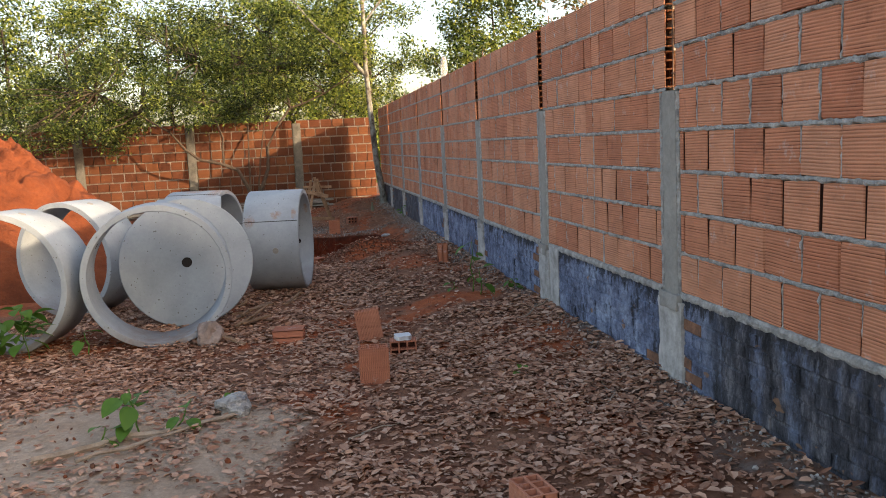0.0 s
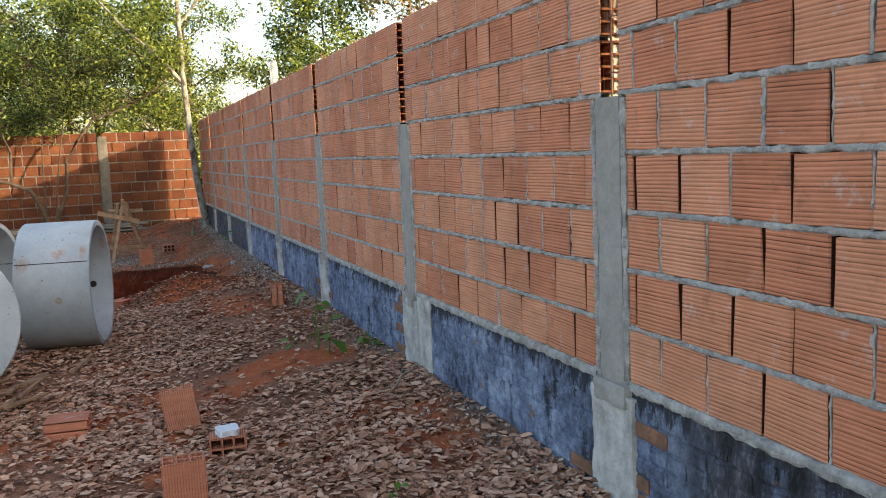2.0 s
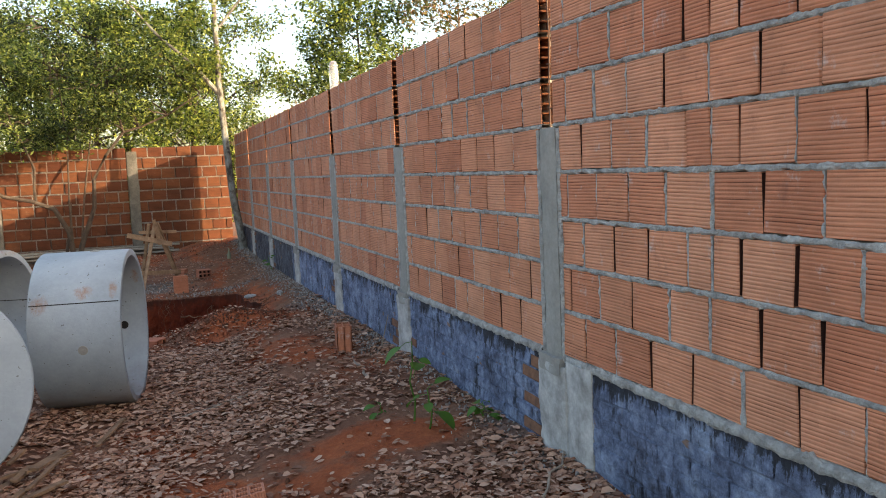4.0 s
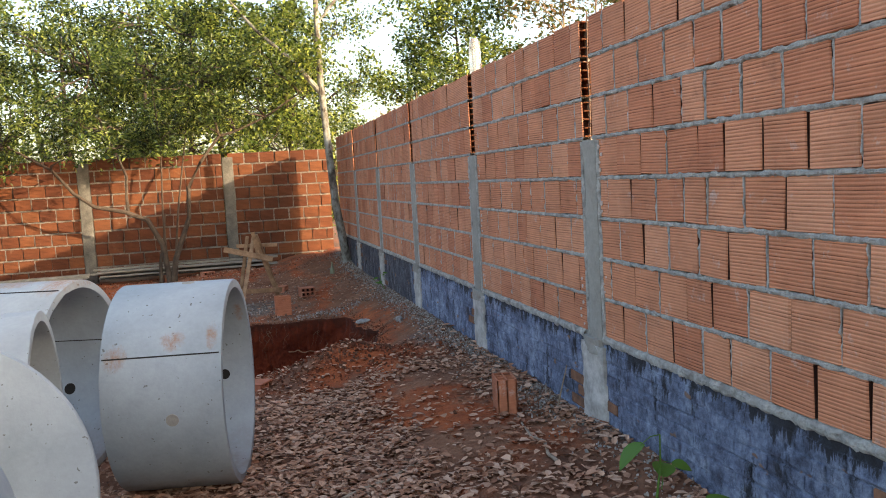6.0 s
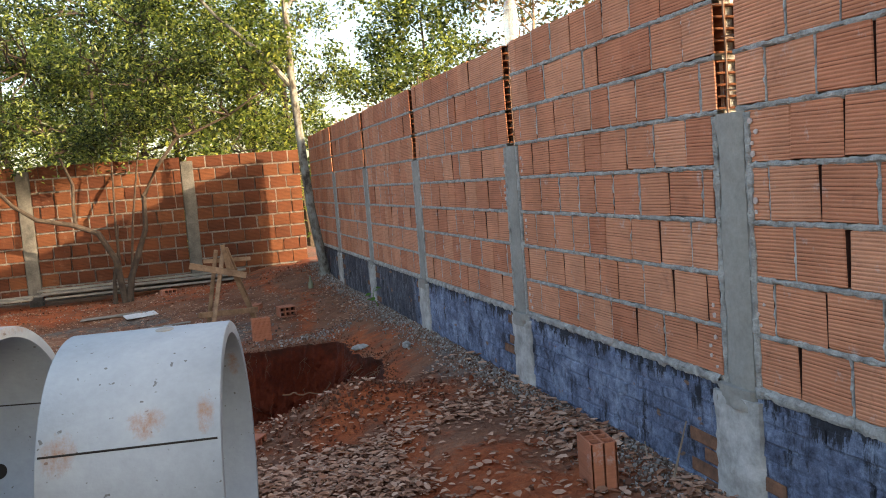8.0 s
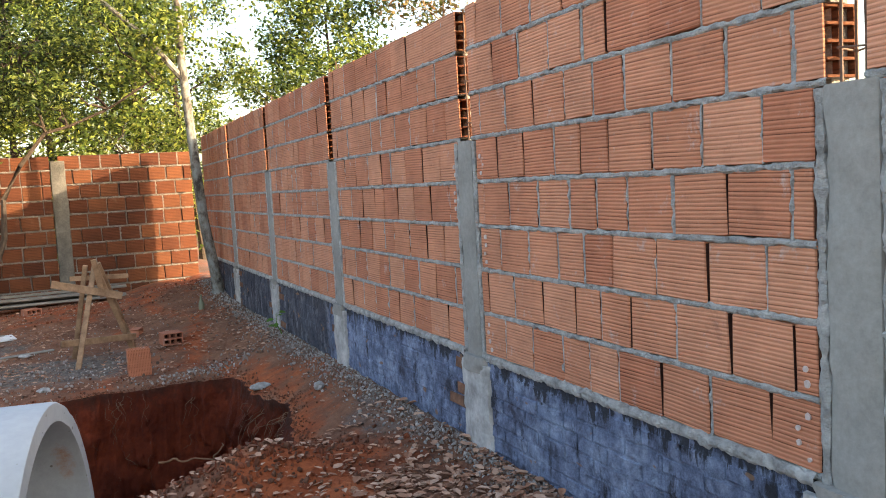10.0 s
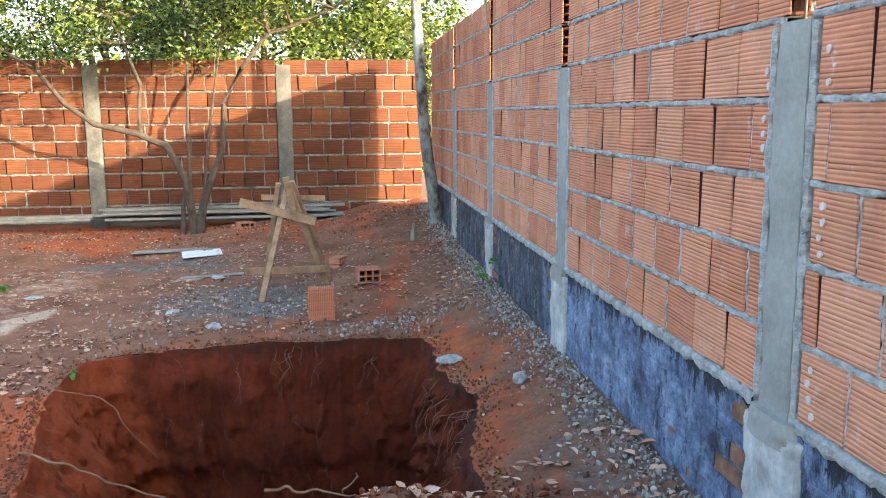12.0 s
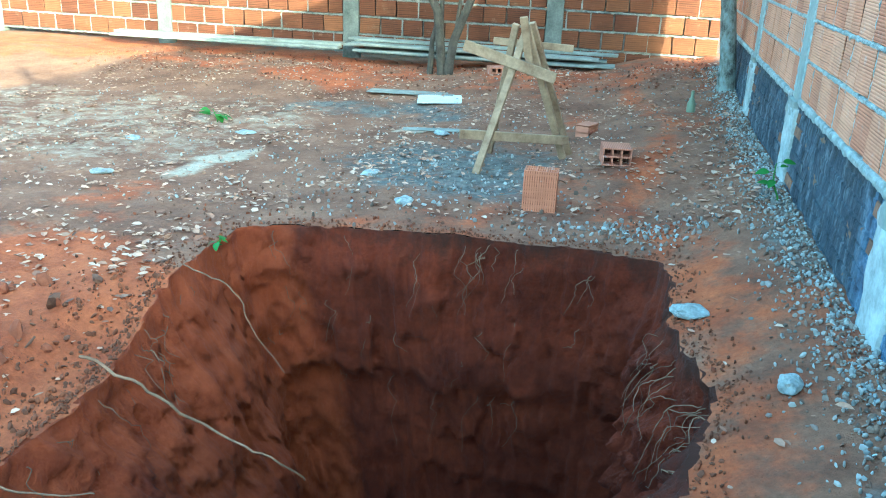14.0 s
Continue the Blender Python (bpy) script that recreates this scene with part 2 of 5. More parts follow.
def soil_material():
    """Trodden ground: brown litter earth, bare red earth, pale sand and grey ash by the attribute soil."""
    m = make("earth", (0.2, 0.1, 0.06), 0.97)
    n = Net(m)
    w = n.coords("Position")
    a = n.t.nodes.new("ShaderNodeAttribute")
    a.attribute_name = "soil"
    sep = n.t.nodes.new("ShaderNodeSeparateColor")
    n.link(a.outputs["Color"], sep.inputs[0])
    grain = n.ramp(n.noise(w, 38, 7, 0.75), (0.25, (0.62, 0.60, 0.58)), (0.75, (1.28, 1.28, 1.28)))
    c = n.ramp(n.noise(w, 2.0, 6, 0.7), (0.3, (0.12, 0.047, 0.025)), (0.7, (0.285, 0.138, 0.080)))
    edge = n.math("MULTIPLY", n.math("SUBTRACT", n.noise(w, 6, 6, 0.7), 0.5), 0.9)

    def layer(c, chan, lo, hi, scale):
        f = n.ramp(n.math("ADD", sep.outputs[chan], edge), (0.38, (0, 0, 0)), (0.62, (1, 1, 1)))
        return n.mix(f, c, n.ramp(n.noise(w, scale, 6, 0.7), (0.3, lo), (0.7, hi)))
    c = layer(c, 0, (0.23, 0.052, 0.0175), (0.43, 0.118, 0.040), 4.0)
    c = layer(c, 1, (0.05, 0.040, 0.034), (0.22, 0.188, 0.163), 14.0)
    c = layer(c, 2, (0.33, 0.235, 0.165), (0.50, 0.385, 0.285), 3.0)
    c = n.mix(0.9, c, grain, "MULTIPLY")
    n.base(c)
    n.bump(n.noise(w, 30, 8, 0.75), 0.9, 0.02)
    return m


def pit_material():
    m = make("cut_red_earth", (0.3, 0.09, 0.04), 0.97)
    n = Net(m)
    w = n.coords("Position")
    c = n.ramp(n.noise(w, 2.6, 6, 0.7), (0.3, (0.112, 0.0165, 0.005)), (0.7, (0.26, 0.044, 0.012)))
    c = n.mix(0.85, c, n.ramp(n.noise(w, 22, 7, 0.75), (0.25, (0.6, 0.58, 0.56)), (0.75, (1.22, 1.2, 1.18))), "MULTIPLY")
    sep = n.t.nodes.new("ShaderNodeSeparateXYZ")
    n.link(n.t.nodes.new("ShaderNodeNewGeometry").outputs["Position"], sep.inputs[0])
    top = n.ramp(n.math("ADD", sep.outputs["Z"], n.math("MULTIPLY", n.noise(w, 9, 6, 0.7), 0.5)), (0.14, (0, 0, 0)), (0.32, (0.9, 0.9, 0.9)))
    c = n.mix(n.math("MULTIPLY", top, 0.9), c, (0.055, 0.022, 0.012))                 # dark topsoil band
    # Mask and tint that put light into the colour of the leaning left wall.
    bank_light = n.math("ADD", n.math("MULTIPLY", n.math("SUBTRACT", -2.52, n.math("ADD", sep.outputs["X"], n.math("MULTIPLY", sep.outputs["Z"], 0.25))), 4.0), n.math("MULTIPLY", n.math("SUBTRACT", n.noise(w, 4, 6, 0.7), 0.5), 0.9))
    loose = n.ramp(n.noise(w, 7, 7, 0.75), (0.3, (0.26, 0.043, 0.011)), (0.7, (0.47, 0.10, 0.029)))
    c = n.mix(n.ramp(bank_light, (0.0, (0, 0, 0)), (0.5, (0.9, 0.9, 0.9))), c, loose)       # brighter orange on the left wall: the light it catches, painted in
    n.base(c)
    n.bump(n.noise(w, 13, 9, 0.8), 1.0, 0.07)
    return m


def heap_material():
    m = mottled("dug_red_earth", (0.115, 0.028, 0.009), (0.235, 0.062, 0.021), 2.2, 26, 0.97, 1.0, 0.05, 8)
    return m


def leaf_material(name, stops, trans=0.35, rough=0.55):
    m = make(name, stops[0], rough)
    n = Net(m)
    cols = [(i / max(1, len(stops) - 1), s) for i, s in enumerate(stops)]
    c = n.ramp(n.island(), *cols)
    c = n.mix(0.6, c, n.ramp(n.noise(n.coords("Position"), 0.8, 3), (0.3, (0.7, 0.75, 0.7)), (0.7, (1.2, 1.15, 1.0))), "MULTIPLY")
    n.base(c)
    if trans:
        tr = n.t.nodes.new("ShaderNodeBsdfTranslucent")
        n.link(c, tr.inputs["Color"])
        mx = n.t.nodes.new("ShaderNodeMixShader")
        mx.inputs[0].default_value = trans
        n.link(n.p.outputs[0], mx.inputs[1])
        n.link(tr.outputs[0], mx.inputs[2])
        n.link(mx.outputs[0], n.t.nodes["Material Output"].inputs["Surface"])
    return m


def island_material(name, stops, rough=0.95, fine=60):
    m = make(name, stops[0], rough)
    n = Net(m)
    cols = [(i / max(1, len(stops) - 1), s) for i, s in enumerate(stops)]
    c = n.ramp(n.island(), *cols)
    c = n.mix(0.8, c, n.ramp(n.noise(n.coords("Position"), fine, 5, 0.7), (0.25, (0.7, 0.7, 0.7)), (0.75, (1.2, 1.2, 1.2))), "MULTIPLY")
    n.base(c)
    n.bump(n.noise(n.coords("Position"), fine, 4), 0.5, 0.006)
    return m


RING_PLAIN = ring_concrete("plain_cast_concrete", 0.0)
RING_RUST = ring_concrete("rust_stained_concrete", 1.0, 1.0)
RING_RIM = ring_concrete("rim_rusted_concrete", 1.0, 1.0, True)
LICHEN, RING, COAT, EARTH, PIT, HEAP = lichen_bark(), ring_concrete(), plinth_paint(), soil_material(), pit_material(), heap_material()
LEAF_BACK = leaf_material("forest_leaves", [(0.012, 0.022, 0.008), (0.04, 0.07, 0.018), (0.13, 0.19, 0.04), (0.42, 0.46, 0.10), (0.06, 0.10, 0.024), (0.24, 0.31, 0.06)], 0.46, 0.35)
LEAF_DARK = leaf_material("shrub_leaves", [(0.008, 0.015, 0.007), (0.024, 0.043, 0.013), (0.055, 0.088, 0.023), (0.19, 0.23, 0.058), (0.030, 0.052, 0.015)], 0.30, 0.27)
LEAF_DRY = leaf_material("sparse_dry_leaves", [(0.10, 0.14, 0.04), (0.18, 0.19, 0.06), (0.26, 0.19, 0.09), (0.30, 0.18, 0.09)], 0.45)
LEAF_FRESH = leaf_material("fresh_leaves", [(0.06, 0.14, 0.02), (0.09, 0.20, 0.03), (0.14, 0.26, 0.045)], 0.35)
LITTER = island_material("dead_leaves", [(0.105, 0.042, 0.024), (0.36, 0.188, 0.116), (0.56, 0.335, 0.222), (0.21, 0.084, 0.045), (0.42, 0.215, 0.130), (0.55, 0.365, 0.262), (0.30, 0.145, 0.084)], 0.8)
RUBBLE = island_material("rubble", [(0.16, 0.145, 0.13), (0.30, 0.28, 0.26), (0.17, 0.11, 0.08), (0.42, 0.40, 0.375), (0.18, 0.10, 0.065), (0.10, 0.075, 0.06)])
TOPSOIL = island_material("dark_topsoil", [(0.09, 0.035, 0.018), (0.16, 0.055, 0.026), (0.11, 0.045, 0.024), (0.23, 0.072, 0.031)])
CLODS = island_material("earth_clods", [(0.13, 0.038, 0.018), (0.21, 0.062, 0.028), (0.10, 0.045, 0.026), (0.16, 0.075, 0.045)])


# ---- building helpers ----
def mesh_of(name, verts, faces, mat, smooth=False):
    me = bpy.data.meshes.new(name)
    me.from_pydata([tuple(v) for v in verts], [], [tuple(int(i) for i in f) for f in faces])
    me.materials.append(mat)
    if smooth:
        me.polygons.foreach_set("use_smooth", [True] * len(me.polygons))
    me.update()
    if smooth and len(me.polygons) < 5000:
        me.set_sharp_from_angle(angle=radians(38))
    return me


def bm_mesh(name, bm, mat, smooth=False):
    me = bpy.data.meshes.new(name)
    bm.to_mesh(me)
    bm.free()
    me.materials.append(mat)
    if smooth:
        me.polygons.foreach_set("use_smooth", [True] * len(me.polygons))
    return me


def part(name, data, material, parent, label=""):
    """One mesh object under a thing or a part; data is a bmesh or a mesh."""
    me = bm_mesh(name, data, material) if isinstance(data, bmesh.types.BMesh) else data
    ob = new(name, me)
    ob.parent = parent
    if label:
        tagged(ob, label)
    return ob


def holder(name, m, label, category, group="", kind=""):
    ob = new(name)
    ob.empty_display_size = 0.2
    ob.matrix_world = m
    return tagged(ob, label, category, group, kind)


def box(bm, lo, hi, bevel=0.0, m=None):
    r = bmesh.ops.create_cube(bm, size=1.0)
    size = [b - a for a, b in zip(lo, hi)]
    mid = [(a + b) / 2 for a, b in zip(lo, hi)]
    bmesh.ops.scale(bm, vec=size, verts=r["verts"])
    bmesh.ops.translate(bm, vec=mid, verts=r["verts"])
    vs = r["verts"]
    if bevel:
        es = list({e for v in vs for e in v.link_edges})
        vs = bmesh.ops.bevel(bm, geom=es, offset=bevel, segments=1, affect="EDGES")["verts"]
    if m is not None:
        bmesh.ops.transform(bm, matrix=m, verts=list({v for v in vs}))
    return vs


def plank_mesh(name, a, b, width, thick, mat, up=(0, 0, 1), jitter=0.0):
    """A sawn board from a to b."""
    a, b, up = Vector(a), Vector(b), Vector(up)
    d = (b - a).normalized()
    side = d.cross(up).normalized()
    top = side.cross(d).normalized()
    m = Matrix((side, d, top)).transposed().to_4x4()
    m.translation = (a + b) / 2
    bm = bmesh.new()
    L = (b - a).length
    box(bm, (-width / 2, -L / 2, -thick / 2), (width / 2, L / 2, thick / 2), min(width, thick) * 0.12, m)
    return bm_mesh(name, bm, mat)


def tube(points, radii, sides=8, rough=0.0, seed=0, cap=True):
    """Verts and faces of a tapered tube through points."""
    rng = random.Random(seed)
    vs, fs = [], []
    pts = [Vector(p) for p in points]
    ref = Vector((0.3, 0.2, 1)).normalized()
    for i, p in enumerate(pts):
        d = (pts[min(i + 1, len(pts) - 1)] - pts[max(i - 1, 0)]).normalized()
        r = ref if abs(d.dot(ref)) < 0.95 else Vector((1, 0, 0))
        u = d.cross(r).normalized()
        v = d.cross(u)
        for k in range(sides):
            a = 2 * math.pi * k / sides
            q = radii[i] * (1 + rough * (rng.random() - 0.5))
            vs.append(p + u * (math.cos(a) * q) + v * (math.sin(a) * q))
    for i in range(len(pts) - 1):
        for k in range(sides):
            k2 = (k + 1) % sides
            fs.append((i * sides + k, i * sides + k2, (i + 1) * sides + k2, (i + 1) * sides + k))
    if cap:
        fs.append(tuple(range(sides))[::-1])
        fs.append(tuple((len(pts) - 1) * sides + k for k in range(sides)))
    return vs, fs


def joined(pieces):
    vs, fs = [], []
    for v, f in pieces:
        n = len(vs)
        vs.extend(v)
        fs.extend(tuple(i + n for i in g) for g in f)
    return vs, fs


def bent(a, b, n, wob, seed):
    """Points of a crooked line from a to b."""
    rng = random.Random(seed)
    a, b = Vector(a), Vector(b)
    out = []
    for i in range(n):
        s = i / (n - 1)
        w = wob * math.sin(math.pi * s)
        out.append(a.lerp(b, s) + Vector((rng.uniform(-w, w), rng.uniform(-w, w), rng.uniform(-w, w) * 0.6)))
    return out


def smooth01(a, b, v):
    s = min(1.0, max(0.0, (v - a) / (b - a)))
    return s * s * (3 - 2 * s)


def fbm(x, y, s, z=0.0):
    return noise.fractal(Vector((x * s, y * s, z)), 0.8, 2.1, 4)


# pit outline: a rounded rectangle dug by hand
PIT_C, PIT_A, PIT_B = Vector((-1.735, 9.03)), 1.10, 1.37


def pit_rim(a, grow=0.0):
    c, s = math.cos(a), math.sin(a)
    r = 1.0 / ((abs(c / (PIT_A + grow)) ** 26 + abs(s / (PIT_B + grow)) ** 26) ** (1 / 26))
    r *= 1 + 0.035 * noise.noise(Vector((c * 2.5, s * 2.5, 3.0))) + 0.02 * noise.noise(Vector((c * 9, s * 9, 5.0)))
    r *= 1 + 0.020 * noise.noise(Vector((c * 16, s * 16, 1.0))) + 0.016 * noise.noise(Vector((c * 34, s * 34, 2.0)))
    r *= 1 - 0.15 * smooth01(0.1, 0.7, -c) * smooth01(0.55, -0.45, s) + 0.11 * max(0.0, c) * math.exp(-((s + 0.05) / 0.28) ** 2)
    return PIT_C.x + c * r, PIT_C.y + s * r


def inside_pit(x, y, grow=0.0):
    dx, dy = x - PIT_C.x, y - PIT_C.y
    if abs(dx) > 2 or abs(dy) > 2.3:
        return False
    px, py = pit_rim(math.atan2(dy, dx), grow)
    return dx * dx + dy * dy < (px - PIT_C.x) ** 2 + (py - PIT_C.y) ** 2


def lie(x, y):
    """Height of the ground, without its fine roughness."""
    k = smooth01(7.2, 8.2, y) * smooth01(12.2, 11.2, y)                                # level round the pit
    h = 0.03 + 0.17 * ((1 - k) * smooth01(-1.5, -0.45, x) + k * smooth01(-0.75, -0.2, x)) + 0.05 * smooth01(-0.35, -0.05, x) - 0.10 * smooth01(-1.9, -3.4, x) * smooth01(4, 9, y)
    h += 0.14 * smooth01(13.6, 15.6, y) * smooth01(1.0, 0.0, x)
    h += 0.20 * math.exp(-((x + 1.10) / 0.40) ** 2 - ((y - 7.45) / 0.33) ** 2)        # spoil at the near lip
    h += 0.04 * math.exp(-((x + 0.75) / 0.35) ** 2 - ((y - 10.75) / 0.25) ** 2)
    h += 0.05 * math.exp(-((x + 2.3) / 0.8) ** 2 - ((y - 0.6) / 0.5) ** 2)
    h -= 0.13 * math.exp(-((x + 2.72) / 0.30) ** 4 - ((y - 8.6) / 0.85) ** 4)            # slumped edge beside the heap
    if x > 0.35:
        h *= smooth01(2.5, 0.35, x)
    return h


def ground_z(x, y):
    h = lie(x, y)
    if -9 < x < 0.5 and -7 < y < 18:
        h += 0.020 * fbm(x, y, 1.3) + 0.010 * fbm(x, y, 5.0, 4.0)
    return h


# ---- ground ----
def lines(lo, hi, step, far):
    mid = list(np.arange(lo, hi, step))
    out, d = [], step
    v = hi
    while v < far:
        d *= 1.5
        v += d
        out.append(v)
    back, d, v = [], step, lo
    while v > -far:
        d *= 1.5
        v -= d
        back.append(v)
    return back[::-1] + mid + [hi] + out


def build_ground():
    xs, ys = lines(-7.0, 0.1, 0.05, 600), lines(-3.5, 16.4, 0.06, 600)
    vs, soil = [], []
    for y in ys:
        for x in xs:
            if inside_pit(x, y):
                rx, ry = pit_rim(math.atan2(y - PIT_C.y, x - PIT_C.x))
                vs.append((rx, ry, ground_z(rx, ry)))
            else:
                vs.append((x, y, ground_z(x, y)))
            y0 = y
            n1 = fbm(x, y, 0.9, 9.0)
            x, y = x + 0.35 * fbm(x, y, 0.7, 31.0), y + 0.45 * fbm(x, y, 0.7, 47.0)
            red = 0.36 + 0.55 * n1 - 0.30 * smooth01(10.2, 11.2, y) * smooth01(-0.9, -1.6, x)
            red = max(red, 1.15 - 1.1 * math.hypot((x + 0.66) / 0.80, (y - 3.10) / 0.55))                  # bare red patch
            red = max(red, (0.62 + 0.4 * n1) * smooth01(4.5, 5.5, y) * math.exp(-((x + 0.75) / 0.28) ** 2))
            red = max(red, 0.95 * smooth01(6.6, 7.6, y) * smooth01(10.2, 9.6, y) * smooth01(0.0, -0.9, x + 1.0))
            red = max(red, (0.56 + 0.40 * n1) * smooth01(6.2, 7.2, y) * smooth01(11.5, 10.5, y) * smooth01(-1.0, -0.75, x) * smooth01(-0.16, -0.34, x))
            red = max(red, (0.42 + 0.4 * n1) * smooth01(10.5, 11.5, y) * smooth01(-1.3, -0.9, x))
            red = max(red, (0.52 + 0.4 * n1) * smooth01(14.3, 14.9, y))
            red = max(red, 0.9 * smooth01(-3.3, -4.6, x) * smooth01(4.0, 6.0, y) * smooth01(11.0, 9.5, y))
            ash = 0.64 * math.exp(-((x + 2.0) / 0.85) ** 4 - ((y - 11.7) / 0.95) ** 4) + 0.55 * math.exp(-((x + 2.6) / 0.9) ** 2 - ((y - 13.6) / 0.7) ** 2)
            ash = max(ash, 0.50 * smooth01(-0.30, -0.08, x))
            ash = max(ash, 0.62 * math.exp(-((x + 3.4) / 1.3) ** 4 - ((y - 13.9) / 0.45) ** 2) + 0.3 * fbm(x, y, 1.7, 61.0) * smooth01(10.6, 11.4, y))
            sand = 1.1 * smooth01(-1.9, -2.7, x) * smooth01(2.2, 0.9, y)
            sand = max(sand, 0.72 * math.exp(-((x + 3.6 - (y - 11.5) * 0.15) / 0.16) ** 2 - ((y - 11.6) / 0.75) ** 4))
            sand = max(sand, 0.66 * math.exp(-((x + 2.5) / 0.5) ** 2 - ((y - 12.95) / 0.17) ** 2))
            sand = max(sand, 0.42 * smooth01(-2.8, -4.0, x) * smooth01(10.3, 11.6, y) * smooth01(14.6, 13.6, y))
            soil.append((min(1, max(0, red)), min(1, max(0, ash)), min(1, max(0, sand)), 1.0))
            y = y0
    nx, fs = len(xs), []
    for j in range(len(ys) - 1):
        for i in range(nx - 1):
            cx, cy = (xs[i] + xs[i + 1]) / 2, (ys[j] + ys[j + 1]) / 2
            if not (inside_pit(cx, cy) or all(inside_pit(px, py) for px in xs[i:i + 2] for py in ys[j:j + 2])):
                fs.append((j * nx + i, j * nx + i + 1, (j + 1) * nx + i + 1, (j + 1) * nx + i))
    me = mesh_of("ground", vs, fs, EARTH, True)
    at = me.color_attributes.new("soil", "FLOAT_COLOR", "POINT")
    at.data.foreach_set("color", np.array(soil, dtype=np.float32).ravel())
    return tagged(new("ground", me), "trodden brown and red earth of the building plot", "ground", kind="structure")


ground = build_ground()


def build_pit():
    """Hand-dug walls and bottom of the pit, with a lip that lies on the ground."""
    na, nz, depth = 640, 120, 3.0
    vs, fs = [], []
    for k in range(nz + 1):
        for i in range(na):
            a = 2 * math.pi * i / na
            if k == 0:
                x, y = pit_rim(a, 0.07)
                vs.append((x, y, ground_z(x, y) - 0.02))
                continue
            s = (k - 1) / (nz - 1)
            x0, y0 = pit_rim(a)
            z = (ground_z(x0, y0) + 0.002) * (1 - s) - depth * s
            d = depth * s
            u = min(1.0, max(0.0, (x0 - (PIT_C.x - PIT_A)) / (2 * PIT_A)))
            v = min(1.0, max(0.0, (y0 - (PIT_C.y - PIT_B)) / (2 * PIT_B)))
            # the walls lean in a little, the one beside the heap the most; the lowest half of the far wall is cut further back
            lean = 0.22 * d + (0.20 * smooth01(0.0, 0.5, d) + 0.12 * smooth01(0.3, 1.4, d)) * smooth01(0.97, 0.7, v)
            ledge = smooth01(0.78, 0.90, d + 0.10 * noise.noise(Vector((x0 * 3.1, 2.0, 0))) + 0.05 * noise.noise(Vector((x0 * 9.0, 4.0, 0))))
            x = x0 + lean * (1 - u) - (0.05 * smooth01(0.0, 0.4, d) + 0.03 * d) * u
            y = y0 - (0.04 * smooth01(0.0, 0.25, d) + 0.02 * d - 0.07 * ledge) * v + 0.04 * d * (1 - v)
            c, sn = math.cos(a), math.sin(a)
            q = Vector((x0, y0, z))
            east = smooth01(0.85, 1.0, u) * smooth01(0.95, 0.8, v)
            rough = 0.05 * noise.fractal(q * 1.9, 0.8, 2.1, 4) + 0.026 * noise.fractal(q * 7.0, 0.8, 2.1, 4) + 0.010 * noise.fractal(q * 24.0, 0.8, 2.1, 3)
            rough += east * (0.11 * noise.fractal(q * 4.6 + Vector((0, 9, 0)), 0.7, 2.1, 5) - 0.03)
            rough += 0.075 * smooth01(0.3, 0.05, u) * noise.fractal(q * 5.0 + Vector((5, 0, 0)), 0.55, 2.1, 6)
            spade = 0.034 * noise.cell(Vector((x0 * 4.5 + 0.5 * noise.noise(q * 4.0), y0 * 4.5, z * 3.6 + 0.6 * noise.noise(q * 5.0 + Vector((9, 0, 0))))))
            rough = (rough + spade * smooth01(0.10, 0.4, d) * smooth01(0.05, 0.2, u)) * smooth01(0.0, 0.08, s + 0.02)
            vs.append((x + c * rough, y + sn * rough, z))
    for k in range(nz):
        for i in range(na):
            j = (i + 1) % na
            fs.append((k * na + i, k * na + j, (k + 1) * na + j, (k + 1) * na + i))
    vs.append((PIT_C.x, PIT_C.y, -depth - 0.03))
    for i in range(na):
        fs.append((nz * na + i, nz * na + (i + 1) % na, len(vs) - 1))
    return tagged(new("pit", mesh_of("pit", vs, fs, PIT, True)), "deep hand-dug pit with cut red earth walls", "pit", kind="structure")


build_pit()


def build_heap():
    """Loose red earth tipped beside the rings."""
    vs, fs, n, m = [], [], 200, 130
    cx, cy, rx, ry = -6.95, 8.0, 3.55, 2.7
    for j in range(m + 1):
        r = j / m
        for i in range(n):
            a = 2 * math.pi * i / n
            k = 1 + 0.12 * noise.noise(Vector((math.cos(a) * 1.7, math.sin(a) * 1.7, 8)))
            x, y = cx + rx * r * k * math.cos(a), cy + ry * r * k * math.sin(a)
            h = 2.95 * (1 - math.sqrt(r * r + 0.01)) ** 0.92 if r < 0.99 else 0.0
            h += (0.22 * fbm(x, y, 0.9, 3) + 0.15 * fbm(x, y, 2.6, 5) + 0.06 * fbm(x, y, 8.0, 1)) * min(1, 3 * (1 - r))
            vs.append((x, y, max(-0.08, h + ground_z(x, y) - 0.06)))
    for j in range(m):
        for i in range(n):
            fs.append((j * n + i, j * n + (i + 1) % n, (j + 1) * n + (i + 1) % n, (j + 1) * n + i))
    return tagged(new("soil_heap", mesh_of("soil_heap", vs, fs, HEAP, True)), "tall loose heap of sunlit orange-red earth", "soil heap", kind="stuff")


build_heap()


